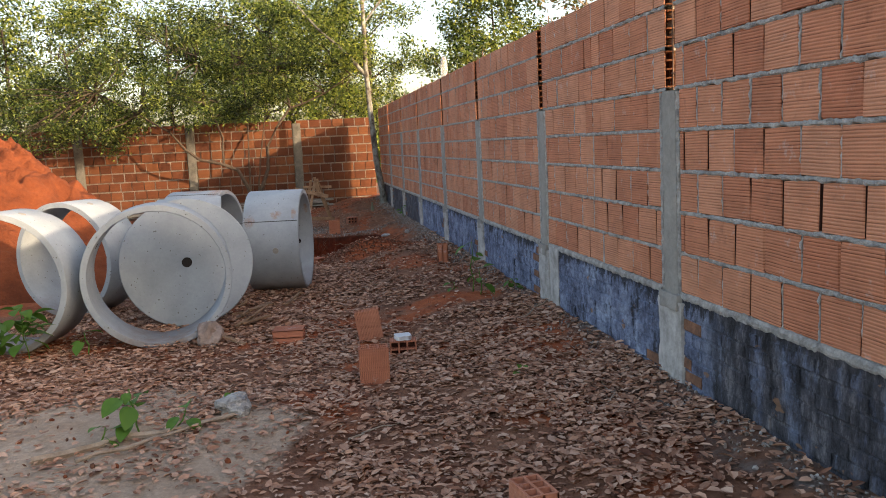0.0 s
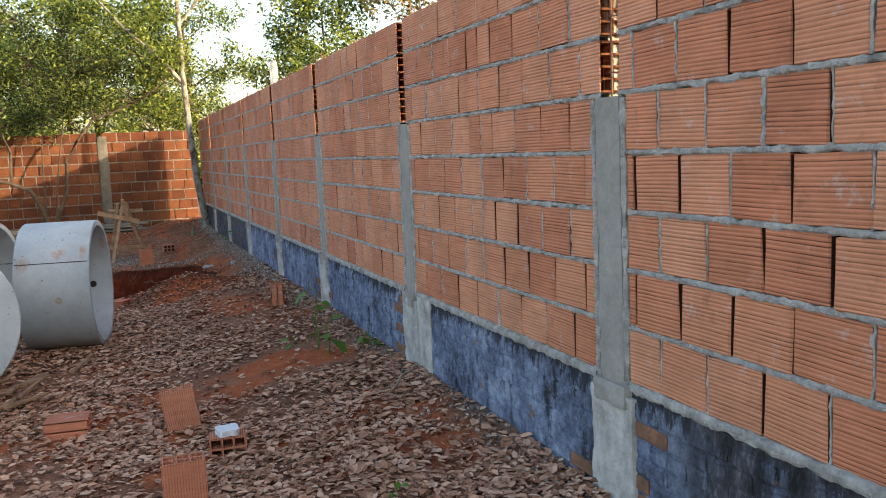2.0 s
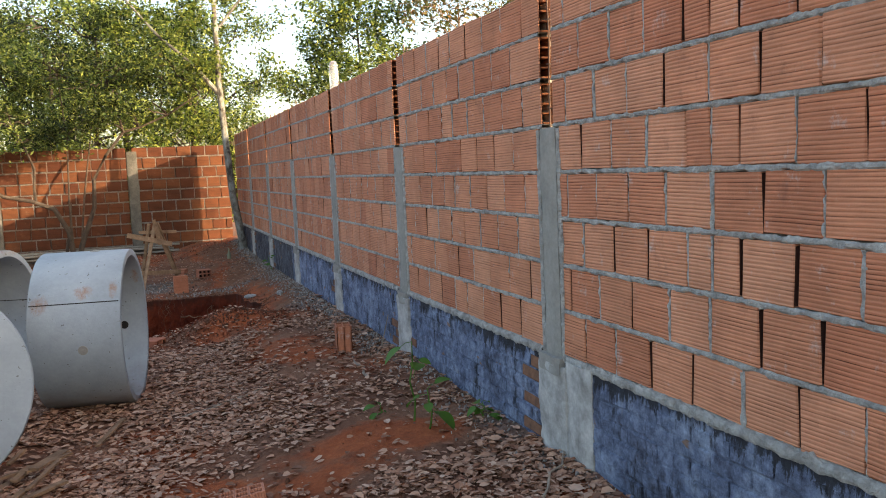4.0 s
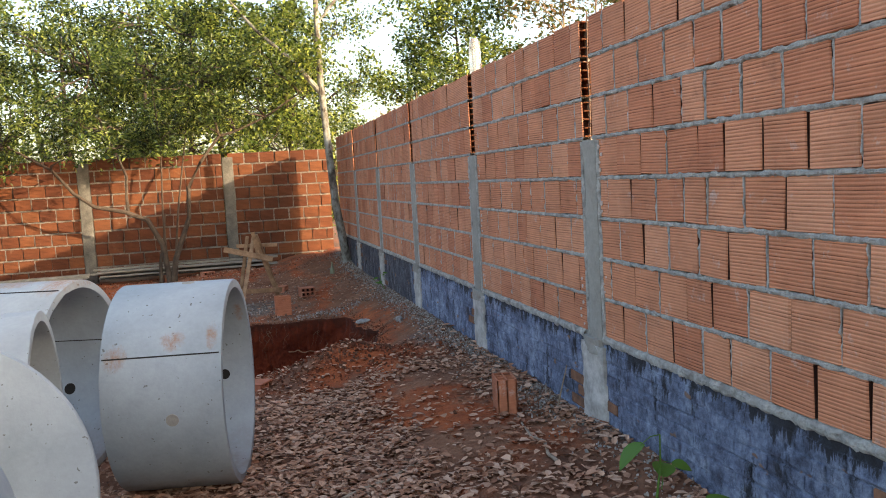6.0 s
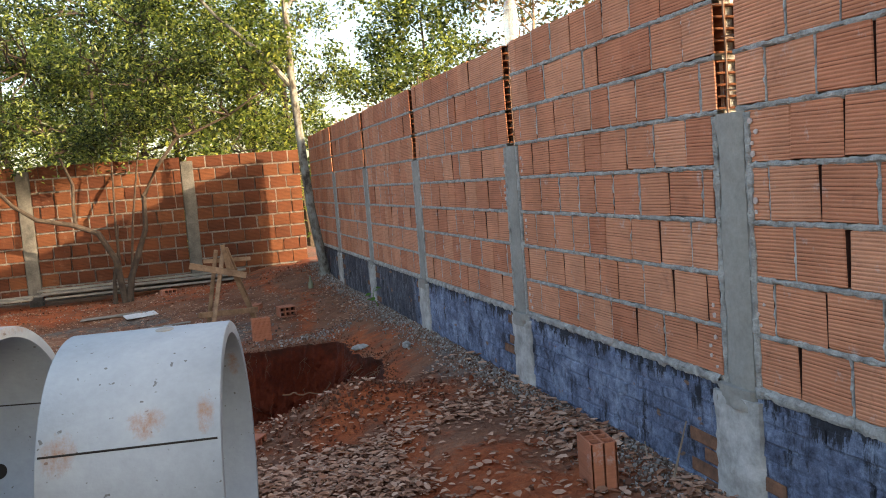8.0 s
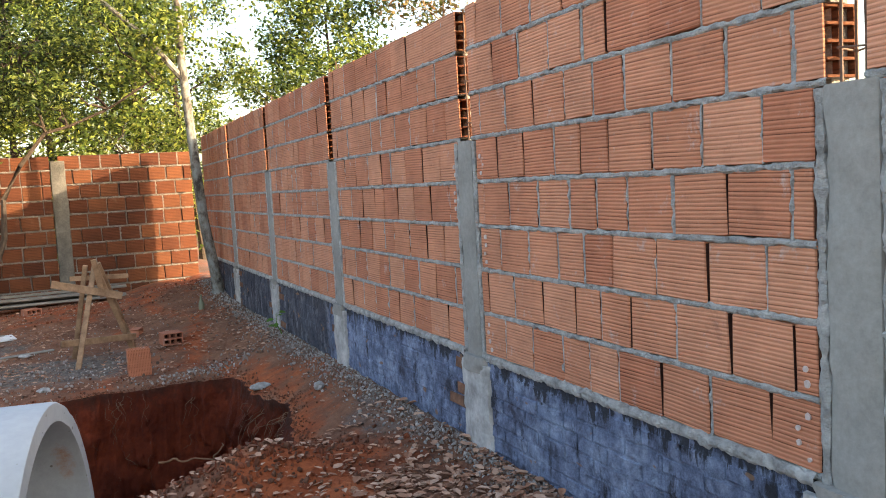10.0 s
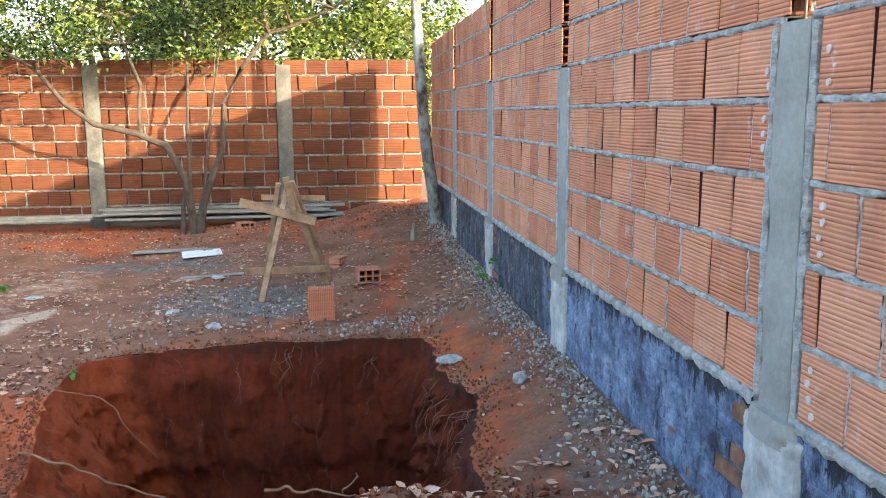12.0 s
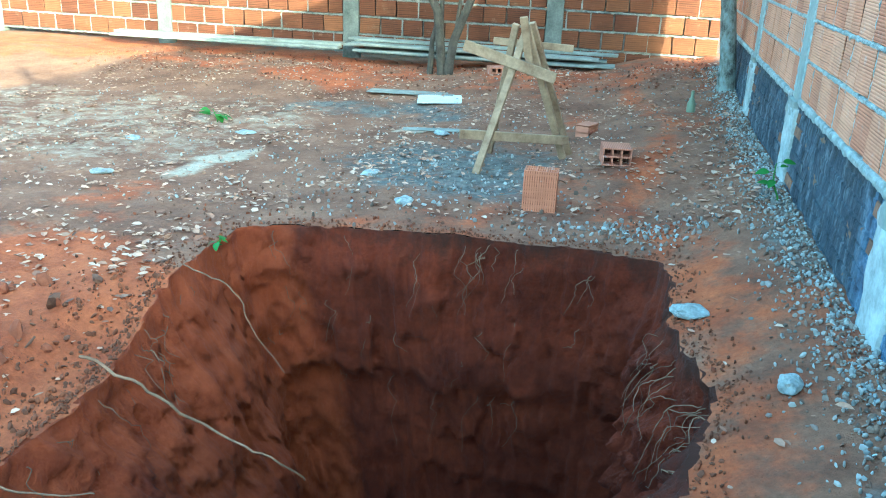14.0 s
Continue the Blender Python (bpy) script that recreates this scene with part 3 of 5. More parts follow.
# ---- brick walls ----
def rough_prism(x0, x1, y0, y1, z0, z1, amp, seed, nz=26, lean=0.0):
    """An upright concrete body, cast by hand: wavy faces and edges."""
    vs, fs, per = [], [], []
    m = 5
    for k in range(m):
        per.append((0, k / m))
    for k in range(m):
        per.append((k / m, 1))
    for k in range(m):
        per.append((1, 1 - k / m))
    for k in range(m):
        per.append((1 - k / m, 0))
    n = len(per)
    for j in range(nz + 1):
        z = z0 + (z1 - z0) * j / nz
        for u, v in per:
            x, y = x0 + (x1 - x0) * u, y0 + (y1 - y0) * v
            du = 1 - 2 * u if u in (0, 1) else 0
            dv = 1 - 2 * v if v in (0, 1) else 0
            q = amp * (noise.noise(Vector((y * 9 + u * 5, z * 7, seed))) + 0.6 * noise.noise(Vector((y * 30 + u * 9, z * 26, seed + 5))))
            e = 0.008 if du and dv else 0.0
            vs.append((x + du * (q + e), y + dv * (q + e) + lean * (z - z0), z))
    for j in range(nz):
        for k in range(n):
            k2 = (k + 1) % n
            fs.append((j * n + k, j * n + k2, (j + 1) * n + k2, (j + 1) * n + k))
    fs.append(tuple(range(n))[::-1])
    fs.append(tuple(nz * n + k for k in range(n)))
    return vs, fs


COURSE, BASE_Z, LEN = 0.21, 0.705, 0.2475
POSTS = [-4.70, -2.36, 0.0, 2.352, 4.751, 6.95, 9.25, 11.42, 13.48]
WALL_END = 15.62
rng = random.Random(11)


def block_mesh(name, mat, seed, L=0.24, H=0.188, T=0.12):
    """A fired block whose face lies at x = 0, with worn edges and slightly crooked corners."""
    r = random.Random(seed)
    bm = bmesh.new()
    box(bm, (0, -L / 2, -H / 2), (T, L / 2, H / 2), 0.005)
    for v in bm.verts:
        v.co += Vector((r.uniform(-0.0015, 0.0015), r.uniform(-0.0055, 0.0055), r.uniform(-0.004, 0.004)))
    bm.normal_update()
    # End faces are coloured with joint shade, so open joints read dark.
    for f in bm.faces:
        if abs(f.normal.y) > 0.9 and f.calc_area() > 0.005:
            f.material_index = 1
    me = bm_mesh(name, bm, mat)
    me.materials.append(BRICK_SHADE)
    return me


def hollow_mesh(name, mat, L=0.24, H=0.188, T=0.12, cols=2, rows=4, web=0.010, depth=0.11, shaded_webs=False):
    """A hollow block with its holes along y."""
    bm = bmesh.new()
    for i in range(cols + 1):
        x = i * (T - web) / cols
        box(bm, (x, -L / 2, -H / 2), (x + web, L / 2, H / 2), 0.0015)
    for j in range(rows + 1):
        z = -H / 2 + j * (H - web) / rows
        box(bm, (0.002, -L / 2 + 0.001, z), (T - 0.002, L / 2 - 0.001, z + web))
    face_count = len(bm.faces)
    # Added plug inside the holes, coloured as the shade there.
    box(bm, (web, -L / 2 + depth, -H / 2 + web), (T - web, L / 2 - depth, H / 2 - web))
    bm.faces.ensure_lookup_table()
    # Inner webs can take the darker brick: shade painted in against the sun there.
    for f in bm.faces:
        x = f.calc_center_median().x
        f.material_index = 2 if shaded_webs and x > web + 0.0005 else 0
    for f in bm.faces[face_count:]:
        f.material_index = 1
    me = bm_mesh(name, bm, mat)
    me.materials.append(BRICK_SHADE)
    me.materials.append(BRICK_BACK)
    return me


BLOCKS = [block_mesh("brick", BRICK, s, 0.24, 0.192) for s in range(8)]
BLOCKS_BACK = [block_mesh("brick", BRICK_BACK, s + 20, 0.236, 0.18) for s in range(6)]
HOLLOW = hollow_mesh("brick", BRICK, web=0.008, shaded_webs=True)


def lumpy_strip(y0, y1, zc, h, front, back, seed, step=0.035, amp=0.006, zamp=0.004):
    """A squeezed mortar bed along y with an uneven front and ragged lips over the block edges."""
    n = max(2, int((y1 - y0) / step))
    vs, fs = [], []
    for i in range(n + 1):
        y = y0 + (y1 - y0) * i / n
        a = amp * noise.noise(Vector((y * 13, seed, 0.0))) + amp * 0.8 * noise.noise(Vector((y * 41, seed, 3.0)))
        a += 0.014 * max(0.0, noise.noise(Vector((y * 23, seed, 21.0))) - 0.25)
        up = zamp * (noise.noise(Vector((y * 17, seed, 7.0))) + 0.6 * noise.noise(Vector((y * 55, seed, 17.0)))) + 0.022 * max(0.0, noise.noise(Vector((y * 31, seed, 13.0))) - 0.30)
        dn = zamp * (noise.noise(Vector((y * 15, seed, 11.0))) + 0.6 * noise.noise(Vector((y * 51, seed, 27.0)))) - 0.016 * max(0.0, noise.noise(Vector((y * 33, seed, 33.0))) - 0.32)
        lip = front + 0.006 if abs(up) < 0.012 else front + 0.001
        vs += [(back, y, zc - h / 2), (front + 0.005, y, zc - h / 2 + dn), (front - a, y, zc - h * 0.2 + dn * 0.7), (front - a, y, zc + h * 0.2 + up * 0.7), (lip, y, zc + h / 2 + up), (back, y, zc + h / 2)]
    for i in range(n):
        for k in range(5):
            b = i * 6 + k
            fs.append((b, b + 6, b + 7, b + 1))
    return vs, fs


def solid(lo, hi):
    x0, y0, z0 = lo
    x1, y1, z1 = hi
    vs = [(x0, y0, z0), (x1, y0, z0), (x1, y1, z0), (x0, y1, z0), (x0, y0, z1), (x1, y0, z1), (x1, y1, z1), (x0, y1, z1)]
    return vs, [(0, 3, 2, 1), (4, 5, 6, 7), (0, 1, 5, 4), (1, 2, 6, 5), (2, 3, 7, 6), (3, 0, 4, 7)]


# first joint beyond the near post in even and odd courses, last joint before the far post in even and odd courses
BOND = {-2.36: (0.34, 0.22, 0.290, 0.150), 0.0: (0.295, 0.195, 0.305, 0.175), 2.352: (0.38, 0.255, 0.343, 0.226), 4.751: (0.28, 0.170, 0.310, 0.165), 6.95: (0.335, 0.225, 0.320, 0.170)}


def course_joints(a, b, y0, y1, odd, r):
    """Joints of one course of running bond, laid from both posts towards a cut block between them."""
    first, first_odd, last, last_odd = BOND.get(a, (0.33, 0.21, 0.32, 0.17))
    near, far = [a + (first_odd if odd else first)], [b - (last_odd if odd else last)]
    near[0] += r.uniform(-0.012, 0.012)
    while far[-1] - near[-1] > 0.39:
        if len(near) <= len(far):
            near.append(near[-1] + LEN * r.uniform(0.975, 1.02))
        else:
            far.append(far[-1] - LEN * r.uniform(0.975, 1.02))
    left = far[-1] - near[-1]
    if left > 0.27:
        near.append(near[-1] + left * 0.5)
    elif left < 0.07:
        near.pop()
    return [y0] + near + far[::-1] + [y1]


def bay(name, a, b, low_gap, high_gap, n_low, n_high, base_z, blocks, turn, seed, label, hollow=True):
    """One bay of block wall between the posts at a and b (along local y, face at local x = 0), with each block a piece of its own."""
    r = random.Random(seed)
    pieces = []
    ends = lambda c: (a + (low_gap if c < n_low else high_gap), b - (low_gap if c < n_low else high_gap))
    bricks = []
    for c in range(n_low + n_high):
        y0, y1 = ends(c)
        z0 = base_z + c * COURSE
        pieces.append(solid((0.055, y0 + 0.03, z0), (0.118, y1 - 0.03, z0 + COURSE)))
        pieces.append(lumpy_strip(y0, y1, z0 + 0.010, 0.021, -0.0025, 0.08, seed * 31 + c, 0.011, 0.009 if hollow else 0.014, 0.008 if hollow else 0.011))
        if hollow:
            joints = course_joints(a, b, y0, y1, c % 2, r)
        else:
            joints, y = [y0], y0 + r.choice((0.12, 0.19, 0.25))
            while y < y1 - 0.06:
                joints.append(y)
                y += 0.258 * r.uniform(0.95, 1.06)
            joints.append(y1)
        for s, e in zip(joints[:-1], joints[1:]):
            if e - s < 0.03:
                continue
            gap = r.choice((0.007, 0.009, 0.012, 0.016))
            bricks.append((c, s + gap / 2, e - gap / 2, z0 + 0.022 + (COURSE - 0.022) / 2, s == y0))
            if r.random() < (0.55 if hollow else 0.62) and e < y1 - 0.02:
                pieces.append(lumpy_vertical(e + gap * r.uniform(-0.25, 0.25) * hollow, z0 + 0.02, z0 + COURSE, gap * r.uniform(0.8, 1.7) if hollow else gap * r.uniform(0.8, 1.9), seed * 7 + c + int(e * 100)))
    vs, fs = joined(pieces)
    wall = new(name, mesh_of(name, vs, fs, MORTAR if hollow else MORTAR_BACK))
    wall.matrix_world = turn
    tagged(wall, label, "wall", kind="structure")
    for c, s, e, zc, first in bricks:
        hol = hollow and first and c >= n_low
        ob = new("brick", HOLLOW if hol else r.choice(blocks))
        ob.parent = wall
        ob.location = (r.uniform(-0.003, 0.003), (s + e) / 2, zc + r.uniform(-0.002, 0.002))
        ob.rotation_euler = (radians(r.uniform(-1.2, 1.2)), radians(r.uniform(-0.6, 0.6)), radians(r.uniform(-0.45, 0.45)))
        ob.scale = (1, (e - s) / 0.24, 1)
    return wall


def lumpy_vertical(y, z0, z1, w, seed):
    n, vs, fs = 12, [], []
    for i in range(n + 1):
        z = z0 + (z1 - z0) * i / n
        a = 0.008 * noise.noise(Vector((z * 30, seed, 1.0))) + 0.004 * noise.noise(Vector((z * 80, seed, 2.0)))
        q = w * (0.5 + 0.42 * noise.noise(Vector((z * 22, seed, 5.0))))
        d = 0.35 * w * noise.noise(Vector((z * 26, seed, 9.0)))
        vs += [(0.05, y - q, z), (0.0015 - a, y - q * 0.8 + d, z), (0.0015 - a, y + q * 0.8 + d, z), (0.05, y + q, z)]
    for i in range(n):
        for k in range(3):
            b = i * 4 + k
            fs.append((b, b + 1, b + 5, b + 4))
    return vs, fs


EAST = Matrix.Identity(4)
edges = POSTS + [WALL_END + 0.11]
for i, (a, b) in enumerate(zip(edges[:-1], edges[1:])):
    bay(f"wall_east_{i + 1}", a, b, 0.098, 0.058 if b != edges[-1] else 0.112, 5, 3, BASE_Z, BLOCKS, EAST, 40 + i, "bay of unplastered orange hollow-block wall with grey mortar")

part("render_patch", mesh_of("render_patch", *rough_prism(-0.022, 0.02, 1.99, 2.22, 0.08, 0.70, 0.008, 77.0), POST_LOW, True), None, bpy.data.objects["wall_east_3"], "pale render patch low on the wall")

MARK = mottled("white_stamp", (0.42, 0.32, 0.28), (0.60, 0.52, 0.48), 20, 60, 0.9, 0.1, 0.002)
for py, bay_near, bay_far in ((6.95, "wall_east_5", "wall_east_6"), (4.751, "wall_east_4", "wall_east_5")):
    for c in range(5):
        for side, owner in ((-1, bay_near), (1, bay_far)):
            if rng.random() < 0.45:
                continue
            for k in range(rng.choice((2, 3, 4))):
                z = BASE_Z + c * COURSE + 0.05 + 0.04 * k
                y = py + side * (0.155 + rng.uniform(-0.02, 0.02))
                pts = [(-0.0005, y, z), (-0.0055, y, z)]
                q = rng.uniform(0.005, 0.013)
                part("stamp_mark", mesh_of("stamp_mark", *tube(pts, [q, q * 0.95], 9, 0.3, k + c), MARK), None, bpy.data.objects[owner], "white smeared stamp mark")

NORTH_Y = 16.39
NORTH = Matrix.Translation((0, NORTH_Y, 0)) @ Matrix.Rotation(radians(90), 4, "Z")
# local y runs to -x: the back wall's face looks towards -y
back_posts = [0.06, 1.88, 4.32, 6.80, 9.28]
for i, (a, b) in enumerate(zip(back_posts[:-1], back_posts[1:])):
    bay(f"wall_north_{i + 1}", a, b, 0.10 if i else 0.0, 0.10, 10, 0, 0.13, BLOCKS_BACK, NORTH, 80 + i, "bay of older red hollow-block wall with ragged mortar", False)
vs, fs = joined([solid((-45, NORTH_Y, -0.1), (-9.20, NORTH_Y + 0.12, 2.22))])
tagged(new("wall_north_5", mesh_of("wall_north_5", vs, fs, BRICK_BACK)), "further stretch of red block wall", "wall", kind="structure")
vs, fs = joined([solid((0.0, -30, -0.1), (0.12, -4.82, 2.36))])
tagged(new("wall_east_10", mesh_of("wall_east_10", vs, fs, BRICK)), "further stretch of orange block wall", "wall", kind="structure")


# ---- plinth under the block wall ----
def small_brick(seed):
    r = random.Random(seed)
    bm = bmesh.new()
    box(bm, (0, -0.10, -0.028), (0.05, 0.10, 0.028), 0.004)
    for v in bm.verts:
        v.co += Vector((r.uniform(-0.003, 0.003), r.uniform(-0.004, 0.004), r.uniform(-0.003, 0.003)))
    return bm_mesh("brick", bm, COAT)


SMALL = [small_brick(s) for s in range(5)]
BARE = [small_brick(s + 30) for s in range(3)]
for me in BARE:
    me.materials[0] = BARE_BRICK
for i, (a, b) in enumerate(zip(edges[:-1], edges[1:])):
    r = random.Random(200 + i)
    y0, y1 = a + 0.14, b - 0.14
    core = solid((-0.0045, y0 - 0.03, -0.15), (0.11, y1 + 0.03, 0.69))
    wall = new(f"plinth_{i + 1}", mesh_of("plinth", *joined([core]), COAT))
    tagged(wall, "low brick footing coated with worn blue-black waterproofing", "plinth", kind="structure")
    zz = 0.13
    row = 0
    while zz < 0.66:
        y = y0 - (0.1 if row % 2 else 0.0)
        while y < y1:
            s, e = max(y, y0), min(y + 0.21, y1)
            y += 0.21
            if e - s < 0.05:
                continue
            edge = min(s - y0, y1 - e) < 0.01 and r.random() < 0.36
            ob = new("brick", r.choice(BARE if edge else SMALL))
            ob.parent = wall
            ob.location = (-0.0105 + r.uniform(-0.003, 0.003), (s + e) / 2, zz + 0.03)
            ob.scale = (1, (e - s - 0.006) / 0.20, 1)
        zz += 0.067
        row += 1
    part("mortar_ledge", mesh_of("mortar_ledge", *lumpy_strip(y0 - 0.03, y1 + 0.03, 0.706, 0.036, -0.014, 0.10, 900 + i, 0.014, 0.010, 0.013), MORTAR), None, wall, "rough pale mortar ledge")


# ---- concrete posts ----
# the visible concrete stands a little off the middle of the gap between the bays
SHIFT = {0.0: 0.015, 4.751: -0.02, 6.95: 0.02}


def spill(y, z0, z1, seed):
    """Ragged mortar along a post's edge, spread over the cut block ends."""
    n, vs, fs = 90, [], []
    for i in range(n + 1):
        z = z0 + (z1 - z0) * i / n
        q = max(0.006, 0.019 + 0.018 * noise.noise(Vector((z * 11, seed, 5.0))) + 0.009 * noise.noise(Vector((z * 47, seed, 6.0))))
        a = 0.004 + 0.006 * noise.noise(Vector((z * 40, seed, 1.0)))
        vs += [(0.02, y - q, z), (-0.002 - a * 0.4, y - q * 0.8, z), (-0.006 - a, y, z), (-0.002 - a * 0.4, y + q * 0.8, z), (0.02, y + q, z)]
    for i in range(n):
        for k in range(4):
            b = i * 5 + k
            fs.append((b, b + 1, b + 6, b + 5))
    return vs, fs


for i, y in enumerate(POSTS):
    p = new("post", mesh_of("post", *rough_prism(-0.012, 0.125, y + SHIFT.get(y, 0.0) - 0.086, y + SHIFT.get(y, 0.0) + 0.086, 0.66, 1.756, 0.007, i * 3.0), POST, True))
    tagged(p, "square grey concrete post cast between block bays", "post", "posts of the block wall")
    part("footing", mesh_of("footing", *rough_prism(-0.030, 0.12, y - 0.145, y + 0.150, 0.05, 0.668, 0.009, i * 3.0 + 50), POST_LOW, True), None, p, "pale rendered foot of the post")
    part("collar", mesh_of("collar", *rough_prism(-0.036, 0.12, y - 0.108, y + 0.112, 0.625, 0.705, 0.018, i * 3.0 + 21, 9), POST, True), None, p, "rough grey concrete spilled over the foot")
    for side in (-1, 1):
        part("mortar_spill", mesh_of("mortar_spill", *spill(y + SHIFT.get(y, 0.0) + side * 0.099, 0.70, 1.75, i * 2.0 + side), MORTAR), None, p, "ragged mortar squeezed out beside the post")
    for k, (dx, dy) in enumerate(((0.035, -0.035), (0.035, 0.04), (0.09, -0.03), (0.09, 0.04))):
        pts = bent((dx, y + dy, 1.74), (dx + 0.006, y + dy, 2.40 + 0.03 * k), 6, 0.004, i * 9 + k)
        part("reinforcing_bar", mesh_of("reinforcing_bar", *tube(pts, [0.0045] * 6, 6), STEEL), None, p, "thin rusty steel bar")
    for k in range(3):
        z = 1.84 + 0.2 * k
        loop = [(0.03, y - 0.042, z), (0.095, y - 0.04, z + 0.01), (0.097, y + 0.045, z), (0.03, y + 0.047, z + 0.008), (0.03, y - 0.042, z)]
        part("stirrup", mesh_of("stirrup", *tube(loop, [0.003] * 5, 5), STEEL), None, p)
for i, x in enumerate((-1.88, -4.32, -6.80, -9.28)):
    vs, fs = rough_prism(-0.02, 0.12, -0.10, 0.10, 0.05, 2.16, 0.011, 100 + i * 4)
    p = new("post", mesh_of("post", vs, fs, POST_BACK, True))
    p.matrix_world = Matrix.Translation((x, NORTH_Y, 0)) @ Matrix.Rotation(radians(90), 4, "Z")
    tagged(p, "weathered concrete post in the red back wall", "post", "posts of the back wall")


# ---- concrete rings and their cover ----
def ring_thing(name, centre, axis_deg, R, L, T, label, mat=RING):
    """A cast well ring lying on its side: local z is its axis, local y points up."""
    n, rows = 96, [(R - 0.004, 0.0), (R, 0.006), (R, L - 0.006), (R - 0.004, L), (R - T + 0.004, L), (R - T, L - 0.008), (R - T, 0.008), (R - T + 0.004, 0.0)]
    vs, fs = [], []
    for r_, z in rows:
        for k in range(n):
            a = 2 * math.pi * k / n
            w = 0.002 * noise.noise(Vector((math.cos(a) * 3, math.sin(a) * 3, z * 9 + R)))
            chip = 0.0
            if z > L - 0.03 or z < 0.03:
                chip = 0.022 * max(0.0, noise.noise(Vector((math.cos(a) * 9, math.sin(a) * 9, centre[0] + (2 if z > L / 2 else 0)))) - 0.35)
            q = r_ + w - (chip if r_ > R - T / 2 else -chip)
            vs.append((q * math.cos(a), q * math.sin(a), z - L / 2))
    m = len(rows)
    for j in range(m):
        for k in range(n):
            fs.append((j * n + k, ((j + 1) % m) * n + k, ((j + 1) % m) * n + (k + 1) % n, j * n + (k + 1) % n))
    me = mesh_of(name, vs, fs, mat, True)
    ob = new(name, me)
    a = radians(axis_deg)
    ax = Vector((math.cos(a), math.sin(a), 0))
    up = Vector((0, 0, 1))
    side = up.cross(ax)
    mm = Matrix((side, up, ax)).transposed().to_4x4()
    mm.translation = centre
    ob.matrix_world = mm
    return tagged(ob, label, "concrete ring", "well rings lying on their sides")


def ring_extras(ob, R, L, T, seam, plugs, holes):
    """Cast joint, filled lifting holes and open lifting holes, as angles round the ring and places along it."""
    for a in seam:
        q = R + 0.0012
        c, s = math.cos(a), math.sin(a)
        pts = [(q * c, q * s, -L / 2 + 0.01), (q * c, q * s, L / 2 - 0.01)]
        part("cast_joint", mesh_of("cast_joint", *tube(pts, [0.0035, 0.0035], 6), DARK), None, ob, "dark cast joint")
    for a, z, r_ in plugs:
        c, s = math.cos(a), math.sin(a)
        pts = [((R - 0.004) * c, (R - 0.004) * s, z), ((R + 0.0025) * c, (R + 0.0025) * s, z)]
        part("lifting_hole_plug", mesh_of("lifting_hole_plug", *tube(pts, [r_, r_ * 0.95], 18), POST), None, ob, "grey mortar plug")
    # Open holes are dark discs on the inner face: their shade is the disc's colour.
    for a, z, r_ in holes:
        c, s = math.cos(a), math.sin(a)
        q = R - T
        pts = [((q + 0.004) * c, (q + 0.004) * s, z), ((q - 0.002) * c, (q - 0.002) * s, z)]
        part("lifting_hole", mesh_of("lifting_hole", *tube(pts, [r_, r_], 18), DARK), None, ob, "dark open lifting hole")


up_a = math.pi / 2
E_R, E_L, E_T = 0.548, 0.575, 0.05
rE = ring_thing("concrete_ring", (-2.155, 5.30, 0.572), -9, E_R, E_L, E_T, "pale concrete well ring with rust stains, on leaf litter", RING_RUST)
ring_extras(rE, E_R, E_L, E_T, [math.pi - 0.47], [(math.pi + 0.10, 0.045, 0.032), (up_a + 0.05, 0.06, 0.034)], [(-0.15, 0.12, 0.03)])
rD = ring_thing("concrete_ring", (-3.03, 5.83, 0.575), -17, 0.56, 0.62, 0.05, "concrete well ring with rust along its chipped rim", RING_RIM)
part("inner_joint", mesh_of("inner_joint", *tube([(0.511 * math.cos(0.25), 0.511 * math.sin(0.25), -0.30), (0.511 * math.cos(0.25), 0.511 * math.sin(0.25), 0.30)], [0.0035, 0.0035], 6), DARK), None, rD, "dark cast joint")
ring_extras(rD, 0.56, 0.62, 0.05, [up_a + 0.35], [], [(-0.36, -0.04, 0.036)])
rF = ring_thing("concrete_ring", (-2.98, 4.46, 0.575), 4, 0.555, 0.60, 0.05, "concrete well ring behind the leaning cover")
ring_extras(rF, 0.555, 0.60, 0.05, [], [(up_a - 0.2, 0.1, 0.03)], [(2.9, 0.05, 0.03)])
rC = ring_thing("concrete_ring", (-3.095, 3.06, 0.590), -85, 0.580, 0.46, 0.052, "thin concrete well ring in front of the round cover")
ring_extras(rC, 0.58, 0.46, 0.052, [], [], [(2.6, 0.05, 0.028)])
rA = ring_thing("concrete_ring", (-4.28, 3.22, 0.590), -102, 0.580, 0.50, 0.055, "pale concrete well ring beside green weeds")
ring_extras(rA, 0.58, 0.50, 0.055, [], [(up_a - 0.3, 0.05, 0.03)], [(3.0, 0.05, 0.028)])
rB = ring_thing("concrete_ring", (-4.12, 4.75, 0.585), -118, 0.570, 0.46, 0.055, "concrete well ring against the red soil heap")
ring_extras(rB, 0.57, 0.46, 0.055, [], [(up_a - 0.35, 0.0, 0.03)], [])


